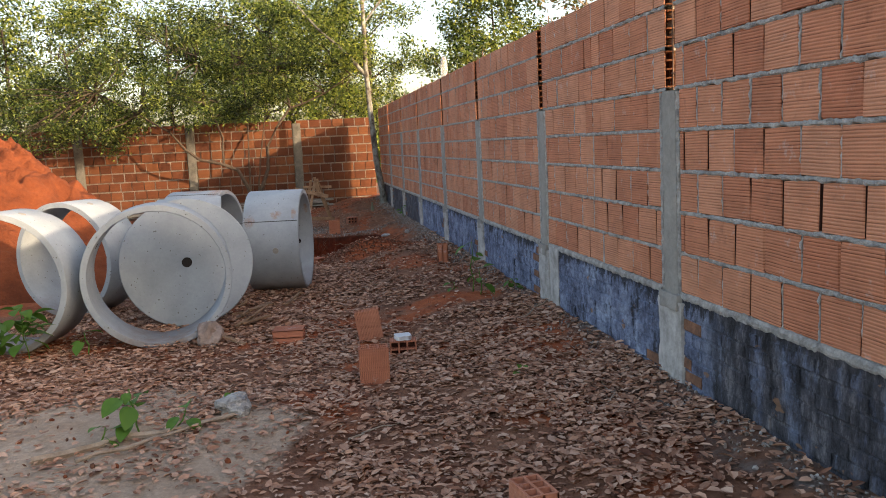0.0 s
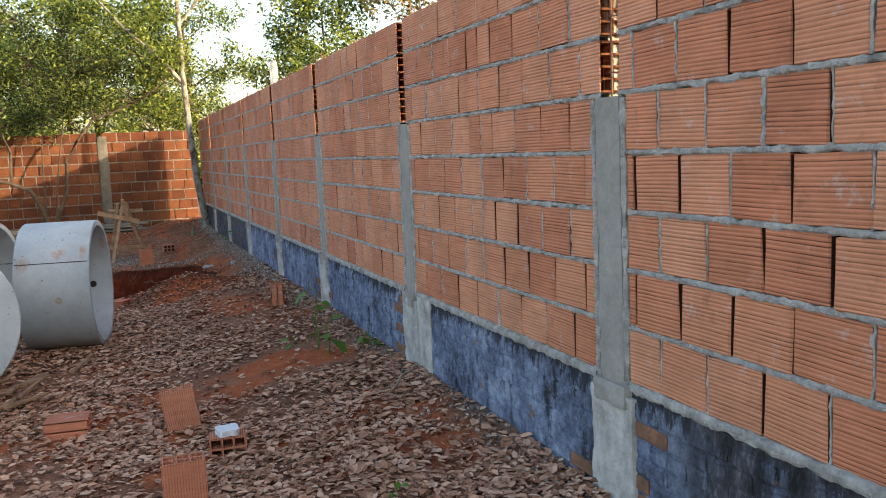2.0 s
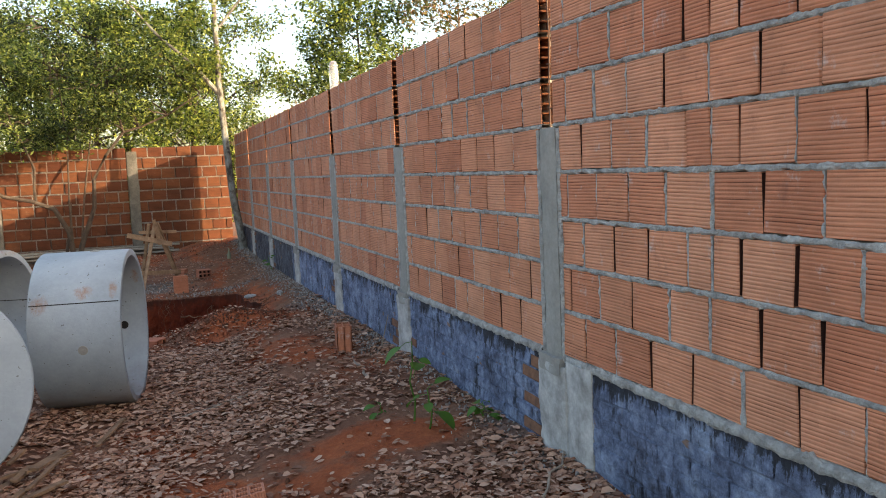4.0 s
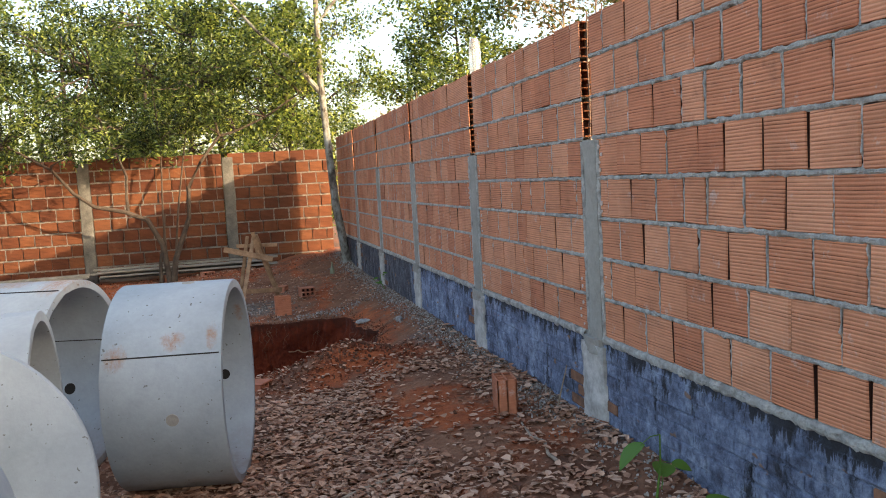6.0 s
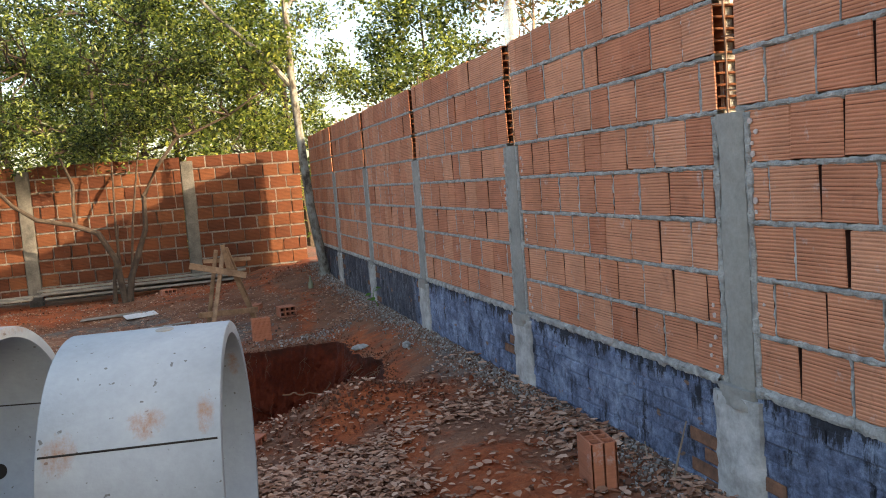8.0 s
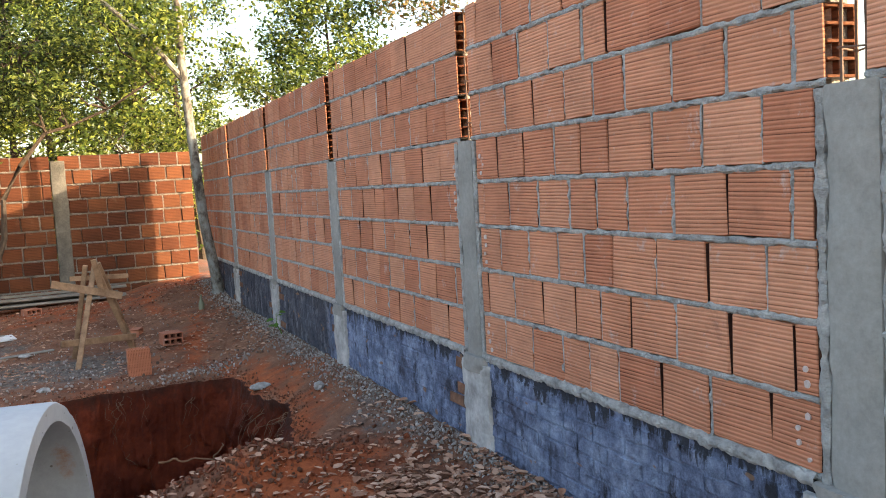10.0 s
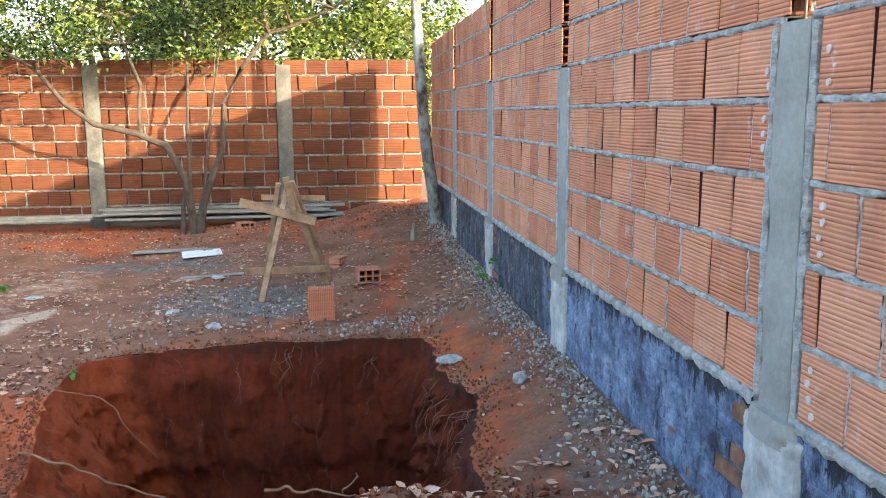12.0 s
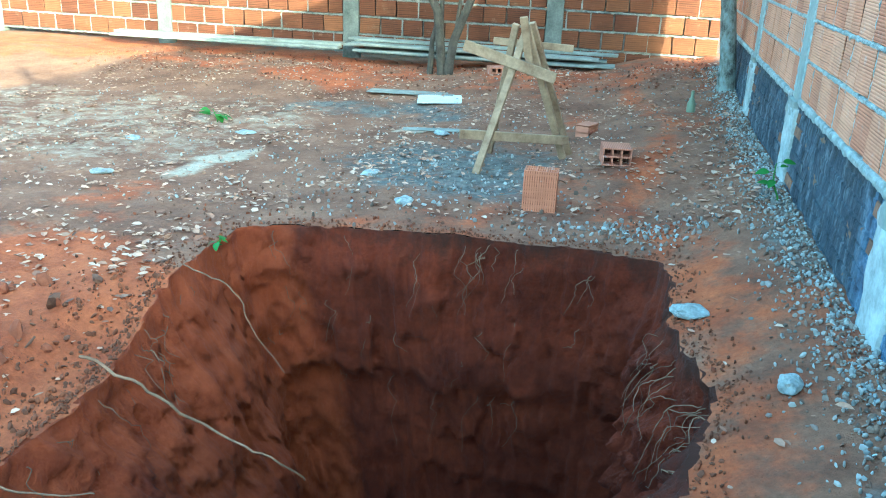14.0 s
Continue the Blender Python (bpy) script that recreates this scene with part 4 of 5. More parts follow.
def cover():
    R, T, n = 0.578, 0.055, 96
    vs, fs = [], []
    for r_, z in ((0.045, 0), (R - 0.006, 0), (R, 0.008), (R, T - 0.008), (R - 0.006, T), (0.045, T)):
        for k in range(n):
            a = 2 * math.pi * k / n
            vs.append((r_ * math.cos(a), r_ * math.sin(a), z))
    for j in range(6):
        for k in range(n):
            fs.append((j * n + k, ((j + 1) % 6) * n + k, ((j + 1) % 6) * n + (k + 1) % n, j * n + (k + 1) % n))
    ob = new("concrete_cover", mesh_of("concrete_cover", vs, fs, RING_PLAIN, True))
    # stands on its edge and leans back on a ring
    ob.matrix_world = Matrix.Translation((-2.95, 3.71, 0.585)) @ Matrix.Rotation(radians(4), 4, "Z") @ Matrix.Rotation(radians(78), 4, "X")
    tagged(ob, "round pale concrete well cover leaning on a ring", "well cover")
    # A dark plug fills the hole, with the shade inside put into its colour.
    part("inspection_hole", mesh_of("inspection_hole", *tube([(0, 0, 0.002), (0, 0, T - 0.01)], [0.0455, 0.0455], 24), DARK), None, ob, "dark round hole")


cover()


# ---- loose blocks ----
PALE = mottled("pale_sheet", (0.52, 0.54, 0.55), (0.68, 0.70, 0.71), 4, 30, 0.6, 0.1, 0.002)
LOOSE = hollow_mesh("loose_block", BRICK_LOOSE, 0.24, 0.19, 0.12, 2, 3, 0.011)
LOOSE_PALE = hollow_mesh("loose_block", BRICK, 0.24, 0.19, 0.12, 2, 3, 0.011)


def loose_block(x, y, rot, label, lift=0.0, scale=1.0, sink=0.006, mesh=LOOSE):
    """rot: degrees about x, y, z; the block then rests on the ground by its lowest corner."""
    ob = new("hollow_block", mesh)
    m = Euler([radians(a) for a in rot]).to_matrix() @ Matrix.Diagonal((1, scale, 1))
    low = min((m @ v.co).z for v in LOOSE.vertices)
    ob.matrix_world = Matrix.Translation((x, y, lie(x, y) - low - sink + lift)) @ m.to_4x4()
    return tagged(ob, label, "block", "loose hollow blocks")


STAND = 90
loose_block(-1.515, 1.13, (STAND, 0, 88), "orange hollow block standing on end in leaves")
loose_block(-1.45, 2.33, (STAND - 8, 2, 86), "orange hollow block standing tilted in leaves")
half = loose_block(-1.255, 1.76, (0, 90, 174), "broken half block with white mortar on top", 0, 0.5)
loose_block(-2.07, 2.66, (0, 90, 84), "flat pale brick lying on leaves", -0.015)
loose_block(-1.205, -1.30, (STAND, 0, 8), "orange hollow block standing with open holes up")
loose_block(-0.41, 5.32, (STAND, 0, -8), "orange hollow block standing beside the blue footing", scale=0.88, mesh=LOOSE_PALE)
loose_block(-1.335, 10.97, (STAND, 0, 92), "orange hollow block standing at the pit edge", mesh=LOOSE_PALE)
loose_block(-0.96, 12.02, (0, 90, 8), "hollow block lying with dark holes outward", 0, 0.8)
loose_block(-1.22, 13.1, (0, 90, 70), "broken pale red block behind the sawhorse", -0.03, 0.45)
loose_block(-1.76, 7.22, (0, 90, 60), "half-buried block on the spoil by the pit", -0.05, 0.7)
loose_block(-2.34, 15.42, (0, 90, 24), "broken block beside stacked boards", -0.04, 0.8)
cap = part("mortar_cap", mesh_of("mortar_cap", *rough_prism(-0.06, 0.05, -0.06, 0.06, 0, 0.03, 0.014, 7, 4), PALE, True), None, half, "white mortar lump")
cap.matrix_parent_inverse = half.matrix_world.inverted()
cap.matrix_world = Matrix.Translation((-1.25, 1.76, lie(-1.25, 1.76) + 0.116))


def stone(name, x, y, size, seed, mat, label, flat=0.6, lift=0.0):
    bm = bmesh.new()
    bmesh.ops.create_icosphere(bm, subdivisions=3, radius=1.0)
    for v in bm.verts:
        q = 1 + 0.35 * noise.noise(v.co * 1.3 + Vector((seed, 0, 0))) + 0.12 * noise.noise(v.co * 4 + Vector((0, seed, 0)))
        v.co = Vector((v.co.x * size[0], v.co.y * size[1], v.co.z * size[2])) * q
    me = bm_mesh(name, bm, mat, False)
    ob = new(name, me)
    ob.matrix_world = Matrix.Translation((x, y, ground_z(x, y) + size[2] * 0.55 + lift)) @ Matrix.Rotation(seed, 4, "Z")
    return tagged(ob, label, "stone" if "stone" in name or "chunk" in name else "clod")


stone("concrete_chunk", -2.36, 0.70, (0.12, 0.10, 0.075), 2.0, MORTAR, "grey broken concrete chunk on sandy ground")
stone("rubble_chunk", -2.70, 2.83, (0.15, 0.11, 0.12), 5.0, PINK_RUBBLE, "pinkish rubble chunk beside a concrete ring")
stone("concrete_chunk", -0.56, 9.66, (0.08, 0.06, 0.03), 3.0, MORTAR, "pale flat rubble chunk at the pit edge")
stone("concrete_chunk", -0.30, 8.9, (0.05, 0.04, 0.03), 4.5, MORTAR, "grey rubble chunk near the footing")
for k, (x, y) in enumerate(((-2.1, 10.9), (-2.32, 12.75), (-3.9, 12.6), (-2.5, 11.5), (-4.6, 12.1), (-4.2, 11.1))):
    stone("concrete_chunk", x, y, (0.075, 0.05, 0.018), k + 11.0, MORTAR, "flat grey scrap of old concrete on ashy ground")


def slab(x, y, w, d, rot, mat, label):
    bm = bmesh.new()
    box(bm, (-w / 2, -d / 2, 0), (w / 2, d / 2, 0.012), 0.003)
    ob = new("sheet_scrap", bm_mesh("sheet_scrap", bm, mat))
    ob.matrix_world = Matrix.Translation((x, y, ground_z(x, y) + 0.008)) @ Euler((radians(2), radians(-2), radians(rot))).to_matrix().to_4x4()
    tagged(ob, label, "sheet")


slab(-2.70, 14.30, 0.42, 0.34, 12, PALE, "pale flat sheet scrap on the ground")
slab(-3.05, 14.55, 0.9, 0.16, -4, WOOD_GREY, "grey flat board scrap on the ground")
slab(-2.35, 12.85, 0.6, 0.07, 6, WOOD_GREY, "thin grey board scrap in ashes")


# ---- sawhorse ----
def sawhorse():
    h = holder("sawhorse", Matrix.Translation((-1.585, 11.95, 0.03)), "rough wooden sawhorse of nailed boards behind the pit", "sawhorse")
    def leg(a, b, w, label=""):
        part("leg", plank_mesh("leg", a, b, w, 0.03, WOOD, (0.2, 1, 0.1)), None, h, label)
    leg((-0.25, -0.30, -0.02), (-0.02, 0.06, 0.92), 0.048, "board leg")
    leg((-0.02, -0.02, 0.93), (0.27, 0.20, 0.04), 0.048)
    leg((-0.27, 0.34, 0.0), (-0.10, 0.08, 0.93), 0.045)
    leg((0.01, 0.02, 0.95), (0.30, 0.44, 0.0), 0.045)
    part("crossboard", plank_mesh("crossboard", (-0.41, -0.06, 0.79), (0.20, -0.08, 0.62), 0.07, 0.026, WOOD, (0, 1, 0.0)), None, h, "wide pale board")
    part("crossboard", plank_mesh("crossboard", (-0.25, 0.12, 0.81), (0.28, 0.14, 0.79), 0.045, 0.025, WOOD, (0, 1, 0)), None, h)
    part("stretcher", plank_mesh("stretcher", (-0.37, -0.27, 0.25), (0.30, 0.10, 0.19), 0.06, 0.024, WOOD, (0, 1, 0)), None, h)
    part("brace", plank_mesh("brace", (-0.03, -0.10, 0.99), (0.03, 0.0, 0.62), 0.05, 0.022, WOOD, (0, 1, 0)), None, h)


sawhorse()

# boards stacked along the back wall
rngb = random.Random(5)
for k in range(9):
    x0 = -4.2 + rngb.uniform(-0.1, 0.2)
    x1 = -1.15 + rngb.uniform(-0.25, 0.1)
    if k in (3, 6):
        x0, x1 = -4.15, -2.85
    y = 15.92 + 0.085 * (k % 4)
    z = 0.225 + 0.034 * (k // 2 % 4)
    ob = new("stacked_board", plank_mesh("stacked_board", (x0, y, z), (x1, y + rngb.uniform(-0.04, 0.04), z + 0.01), 0.14, 0.028, WOOD_GREY))
    tagged(ob, "long weathered grey board in a low stack", "board", "boards by the back wall")
for k in range(2):
    ob = new("stacked_board", plank_mesh("stacked_board", (-7.2, 15.85 + 0.1 * k, 0.215 + 0.03 * k), (-4.3, 15.95 + 0.1 * k, 0.235 + 0.03 * k), 0.16, 0.03, WOOD_GREY))
    tagged(ob, "long pale board lying along the wall foot", "board", "boards by the back wall")
# wood offcuts by the rings
OFFCUTS = []
rw = random.Random(14)
for k in range(9):
    x, y, ang, L = -2.42 + rw.uniform(-0.13, 0.12), 3.55 + rw.uniform(-0.28, 0.34), rw.uniform(0.5, 1.7), rw.uniform(0.12, 0.36)
    z = ground_z(x, y) + 0.02 + 0.012 * k
    OFFCUTS.append(((x - L / 2 * math.cos(ang), y - L / 2 * math.sin(ang), z), (x + L / 2 * math.cos(ang), y + L / 2 * math.sin(ang), z + rw.uniform(-0.01, 0.04)), rw.choice((0.025, 0.04, 0.06))))
OFFCUTS += [((-2.60, 2.72, 0.10), (-2.42, 2.56, 0.05), 0.04), ((-2.12, 4.15, 0.05), (-1.97, 4.42, 0.12), 0.03)]
for k, (a, b, w) in enumerate(OFFCUTS):
    ob = new("wood_offcut", plank_mesh("wood_offcut", a, b, w, 0.016, WOOD_WET))
    tagged(ob, "splintered brown wood offcut on leaf litter", "wood offcut", "wood offcuts by the rings")


def lathe(profile, n=20):
    vs, fs = [], []
    for r_, z in profile:
        for k in range(n):
            a = 2 * math.pi * k / n
            vs.append((r_ * math.cos(a), r_ * math.sin(a), z))
    for j in range(len(profile) - 1):
        for k in range(n):
            fs.append((j * n + k, j * n + (k + 1) % n, (j + 1) * n + (k + 1) % n, (j + 1) * n + k))
    fs.append(tuple(range(n))[::-1])
    fs.append(tuple((len(profile) - 1) * n + k for k in range(n)))
    return vs, fs


CLEAR = mottled("clear_plastic", (0.78, 0.78, 0.72), (0.88, 0.88, 0.84), 6, 40, 0.2, 0.1, 0.002)
CLEAR.node_tree.nodes["Principled BSDF"].inputs["Transmission Weight"].default_value = 0.75
bottle = new("plastic_bottle", mesh_of("plastic_bottle", *lathe([(0.046, 0), (0.047, 0.03), (0.044, 0.05), (0.047, 0.07), (0.047, 0.17), (0.040, 0.21)]), CLEAR, True))
bottle.matrix_world = Matrix.Translation((0.06, 6.96, 2.385))
tagged(bottle, "clear plastic bottle pushed over steel bars", "bottle")
part("bottle_base", mesh_of("bottle_base", *lathe([(0.041, 0.208), (0.040, 0.235), (0.030, 0.262), (0.012, 0.272)]), CLEAR, True), None, bottle, "rounded clear end")
GLASS = make("dull_glass", (0.16, 0.17, 0.11), 0.3)
gb = new("glass_bottle", mesh_of("glass_bottle", *lathe([(0.034, 0), (0.035, 0.01), (0.035, 0.13), (0.015, 0.18), (0.013, 0.24)]), GLASS, True))
gb.matrix_world = Matrix.Translation((-0.42, 13.7, ground_z(-0.42, 13.7) - 0.06))
tagged(gb, "small dull glass bottle half sunk, standing on red earth", "bottle")


# ---- leaves, plants and trees ----
def leaf_cloud(name, blobs, n, size, mat, seed, flat=0.45, aspect=0.55):
    """Many small folded leaves in uneven clumps: blobs of (x, y, z, rx, ry, rz)."""
    r = np.random.default_rng(seed)
    b = np.array(blobs, float)
    vol = b[:, 3] * b[:, 4] * b[:, 5]
    per = np.maximum(1, (n * vol ** 0.75 / (vol ** 0.75).sum())).astype(int)
    cs = []
    for row, k in zip(b, per):
        twigs = max(3, k // 22)
        d = r.normal(size=(twigs, 3))
        d /= np.linalg.norm(d, axis=1, keepdims=True)
        rad = r.uniform(0.25, 1.0, (twigs, 1)) ** 0.55
        t = row[:3] + d * rad * row[3:6]
        pick = r.integers(0, twigs, k)
        cs.append(t[pick] + r.normal(size=(k, 3)) * size * 1.35)
    c = np.concatenate(cs)
    k = len(c)
    axis = r.normal(size=(k, 3)) * (1, 1, 0.6) + (0, 0, -0.25)
    axis /= np.linalg.norm(axis, axis=1, keepdims=True)
    nor = r.normal(size=(k, 3)) * flat + (0, 0, 1)
    side = np.cross(axis, nor)
    side /= np.linalg.norm(side, axis=1, keepdims=True) + 1e-9
    nor = np.cross(side, axis)
    s = size * r.uniform(0.6, 1.35, (k, 1))
    base, tip = c - axis * s * 0.5, c + axis * s * 0.5 - nor * s * 0.08
    l = c + side * s * aspect * 0.5 + nor * s * 0.09
    q = c - side * s * aspect * 0.5 + nor * s * 0.09
    verts = np.stack([base, q, tip, l], 1).reshape(-1, 3)
    me = bpy.data.meshes.new(name)
    me.vertices.add(4 * k)
    me.vertices.foreach_set("co", verts.astype(np.float32).ravel())
    idx = (np.arange(k)[:, None] * 4 + np.array([0, 1, 2, 0, 2, 3])).astype(np.int32).ravel()
    me.loops.add(6 * k)
    me.loops.foreach_set("vertex_index", idx)
    me.polygons.add(2 * k)
    me.polygons.foreach_set("loop_start", (np.arange(2 * k) * 3).astype(np.int32))
    me.update(calc_edges=True)
    me.validate()
    me.materials.append(mat)
    return me


def tree(x, y, height, spread, seed, leaves, leaf_size, mat, bark, label, lean=(0, 0), r0=0.11, low=0.45, limbs=7, thin=1.0):
    """Tapered trunk, limbs and a crown of clumps on the limbs' ends."""
    r = random.Random(seed)
    z0 = -0.05
    h = holder("tree", Matrix.Translation((x, y, z0)), label, "tree")
    top = Vector((lean[0], lean[1], height * 0.82))
    trunk = bent((0, 0, 0), top, 8, 0.05 * height * 0.4, seed)
    part("trunk", mesh_of("trunk", *tube(trunk, [r0 * (1 - 0.8 * i / 7) for i in range(8)], 9, 0.15, seed), bark, True), None, h)
    pieces, blobs = [], []
    for k in range(limbs):
        s = low + (1 - low) * (k + 0.5) / limbs
        p = trunk[min(6, int(s * 7))].lerp(trunk[min(7, int(s * 7) + 1)], s * 7 % 1)
        a = r.uniform(0, 2 * math.pi)
        reach = spread * r.uniform(0.55, 1.0) * (1.15 - 0.6 * s)
        e = p + Vector((math.cos(a) * reach, math.sin(a) * reach, r.uniform(0.1, 0.45) * height * 0.35))
        pts = bent(p, e, 6, 0.09 * reach + 0.03, seed * 17 + k)
        q0 = r0 * (1 - 0.75 * s) * 0.6
        pieces.append(tube(pts, [q0 * (1 - 0.8 * i / 5) for i in range(6)], 6, 0.1, k))
        for j in (3, 4, 5):
            for _ in range(2):
                e2 = pts[j] + Vector((r.uniform(-1, 1), r.uniform(-1, 1), r.uniform(-0.4, 0.8))) * spread * 0.38
                pieces.append(tube(bent(pts[j], e2, 4, 0.06, seed + k * 9 + j), [q0 * 0.35, q0 * 0.28, q0 * 0.2, q0 * 0.1], 5))
                g = spread * r.uniform(0.10, 0.23)
                blobs.append((*e2, g * 1.1, g * 1.1, g * 0.75))
    for k in range(limbs):
        limb = part("limb", mesh_of("limb", *pieces[k * 7], bark, True), None, h)
        for piece in pieces[k * 7 + 1:k * 7 + 7]:
            part("twig", mesh_of("twig", *piece, bark, True), None, limb)
    part("crown", leaf_cloud("crown", blobs, int(leaves * thin), leaf_size, mat, seed), None, h)
    return h


WOODS = [
    (-14.5, 21.0, 6.2, 2.6, 1), (-12.0, 19.8, 6.2, 2.2, 2), (-9.4, 21.4, 6.4, 2.6, 3), (-7.4, 19.6, 5.4, 2.3, 4), (-5.4, 21.2, 6.4, 2.7, 5),
    (-3.7, 19.2, 5.2, 2.2, 6), (-1.9, 21.6, 7.0, 2.5, 7), (-0.3, 19.5, 5.6, 1.7, 8), (0.62, 20.6, 6.4, 1.6, 14), (-17.0, 23.5, 7.5, 3.0, 9), (-11.0, 24.5, 7.6, 3.2, 10), (-6.6, 25.0, 7.6, 3.2, 12), (-2.6, 25.0, 7.8, 2.8, 13),
]
for x, y, hh, sp, sd in WOODS:
    tree(x, y, hh, sp, sd, 8000 if y > 23 else 13000, 0.13 if y > 23 else 0.088, LEAF_BACK, BARK, "leafy sunlit tree beyond the back wall", (random.Random(sd).uniform(-0.5, 0.5), 0), 0.12, 0.3, 9)
tree(5.75, 29.0, 8.6, 2.6, 31, 12000, 0.16, LEAF_BACK, BARK, "leafy tree beyond the block wall", (0.2, 0), 0.14, 0.35, 9)
tree(9.0, 27.5, 9.0, 2.8, 32, 3600, 0.2, LEAF_DRY, TWIG, "half-bare tree with reddish leaves and pale limbs", (0.3, 0), 0.15, 0.35, 11)
tree(12.2, 27.0, 9.4, 2.8, 33, 3600, 0.2, LEAF_DRY, TWIG, "half-bare tree with reddish leaves and pale limbs", (0.1, 0), 0.15, 0.35, 11)
tree(-11.8, 18.4, 3.6, 2.2, 41, 700, 0.11, LEAF_DRY, TWIG, "dry bare bush with pale twigs", (0.3, 0), 0.06, 0.15, 14)
tree(-9.8, 18.6, 3.4, 1.9, 42, 900, 0.11, LEAF_DRY, TWIG, "dry bare bush with pale twigs", (-0.3, 0), 0.06, 0.15, 14)

# undergrowth behind the back wall
r = random.Random(77)
under = [(r.uniform(-17, 0.6), r.uniform(17.4, 20.5), r.uniform(0.5, 3.4), r.uniform(0.5, 0.9), r.uniform(0.4, 0.7), r.uniform(0.5, 0.8)) for _ in range(110)]
tagged(new("undergrowth", leaf_cloud("undergrowth", under, 46000, 0.092, LEAF_BACK, 78)), "tangled green undergrowth behind the wall", "undergrowth", kind="stuff")
far = [(r.uniform(-60, 40), r.uniform(34, 60), r.uniform(0.3, 1.4), r.uniform(2, 4), r.uniform(1.5, 3), r.uniform(0.8, 1.4)) for _ in range(90)]
tagged(new("far_woods", leaf_cloud("far_woods", far, 30000, 0.5, LEAF_BACK, 79)), "distant green woods", "woods", kind="stuff")


# the many-stemmed tree inside the back wall
def shrub_tree():
    base = Vector((-3.0, 15.45, 0.15))
    h = holder("tree", Matrix.Translation(base), "many-stemmed dark-leaved tree growing before the back wall", "tree")
    stems = [
        ([(0.05, 0, -0.1), (0.0, 0, 0.35), (-0.03, 0, 0.6), (-0.23, 0.0, 1.0), (-0.57, -0.05, 1.16), (-1.02, -0.1, 1.27), (-1.3, -0.2, 1.5), (-1.6, -0.2, 1.9), (-2.2, -0.4, 2.3), (-3.0, -0.5, 2.8)], 0.060),
        ([(0.10, 0, -0.1), (0.16, 0, 0.3), (0.24, 0, 0.51), (0.35, 0, 0.79), (0.43, 0, 1.0), (0.46, 0, 1.5), (0.69, 0, 1.92), (1.02, 0, 2.34), (1.3, 0, 2.41), (1.8, -0.1, 2.62), (2.4, -0.2, 3.0)], 0.058),
        ([(0.02, 0.02, 0.4), (0.02, 0, 1.09), (0.07, 0, 2.21), (0.0, 0, 3.4), (-0.1, 0, 4.2)], 0.024),
        ([(0.14, 0, -0.1), (0.2, 0, 0.6), (0.27, 0, 1.15), (0.38, 0, 1.8), (0.66, 0, 3.4), (0.7, 0, 4.3)], 0.026),
        ([(-0.52, -0.03, 1.13), (-0.53, 0, 1.4), (-0.50, 0, 1.74), (-0.66, 0, 2.2), (-0.8, 0, 2.5), (-0.95, -0.1, 3.4)], 0.034),
        ([(1.02, 0, 2.34), (0.95, -0.05, 2.7), (0.8, -0.1, 3.2), (0.65, -0.1, 4.0)], 0.026),
        ([(-0.10, 0.03, -0.1), (-0.08, 0.03, 0.3), (0.0, 0.03, 0.62), (0.05, 0.05, 1.1)], 0.040),
    ]
    rr = random.Random(3)
    for pts, q in stems:
        q *= 0.9
        n = len(pts)
        part("stem", mesh_of("stem", *tube(pts, [q * (1 - 0.75 * i / (n - 1)) for i in range(n)], 8, 0.15, n), BARK, True), None, h)
    blobs, twigs = [], []
    for k in range(150):
        u = rr.random()
        x = -4.9 + 6.7 * u
        zlo = 2.15 - 0.5 * smooth01(-1.6, -2.6, x) + (0.45 if x > 0.5 else 0.0)
        z = zlo + (1.15 + 1.35 * math.sin(math.pi * u)) * rr.random() ** 1.25
        y = rr.uniform(-1.5, 0.6)
        g = rr.uniform(0.14, 0.33)
        blobs.append((x, y, z, g, g, g * 0.6))
        near = min((Vector(p) for pts, q in stems for p in pts[2:]), key=lambda p: (p - Vector((x, y, z))).length)
        twigs.append(tube(bent(near, (x, y, z), 5, 0.12, k), [0.020, 0.016, 0.012, 0.009, 0.005], 5))
    tagged(part("twig_tangle", mesh_of("twig_tangle", *joined(twigs), BARK, True), None, h), kind="stuff")
    part("crown", leaf_cloud("crown", blobs, 33000, 0.078, LEAF_DARK, 5, 0.75, 0.38), None, h)


shrub_tree()


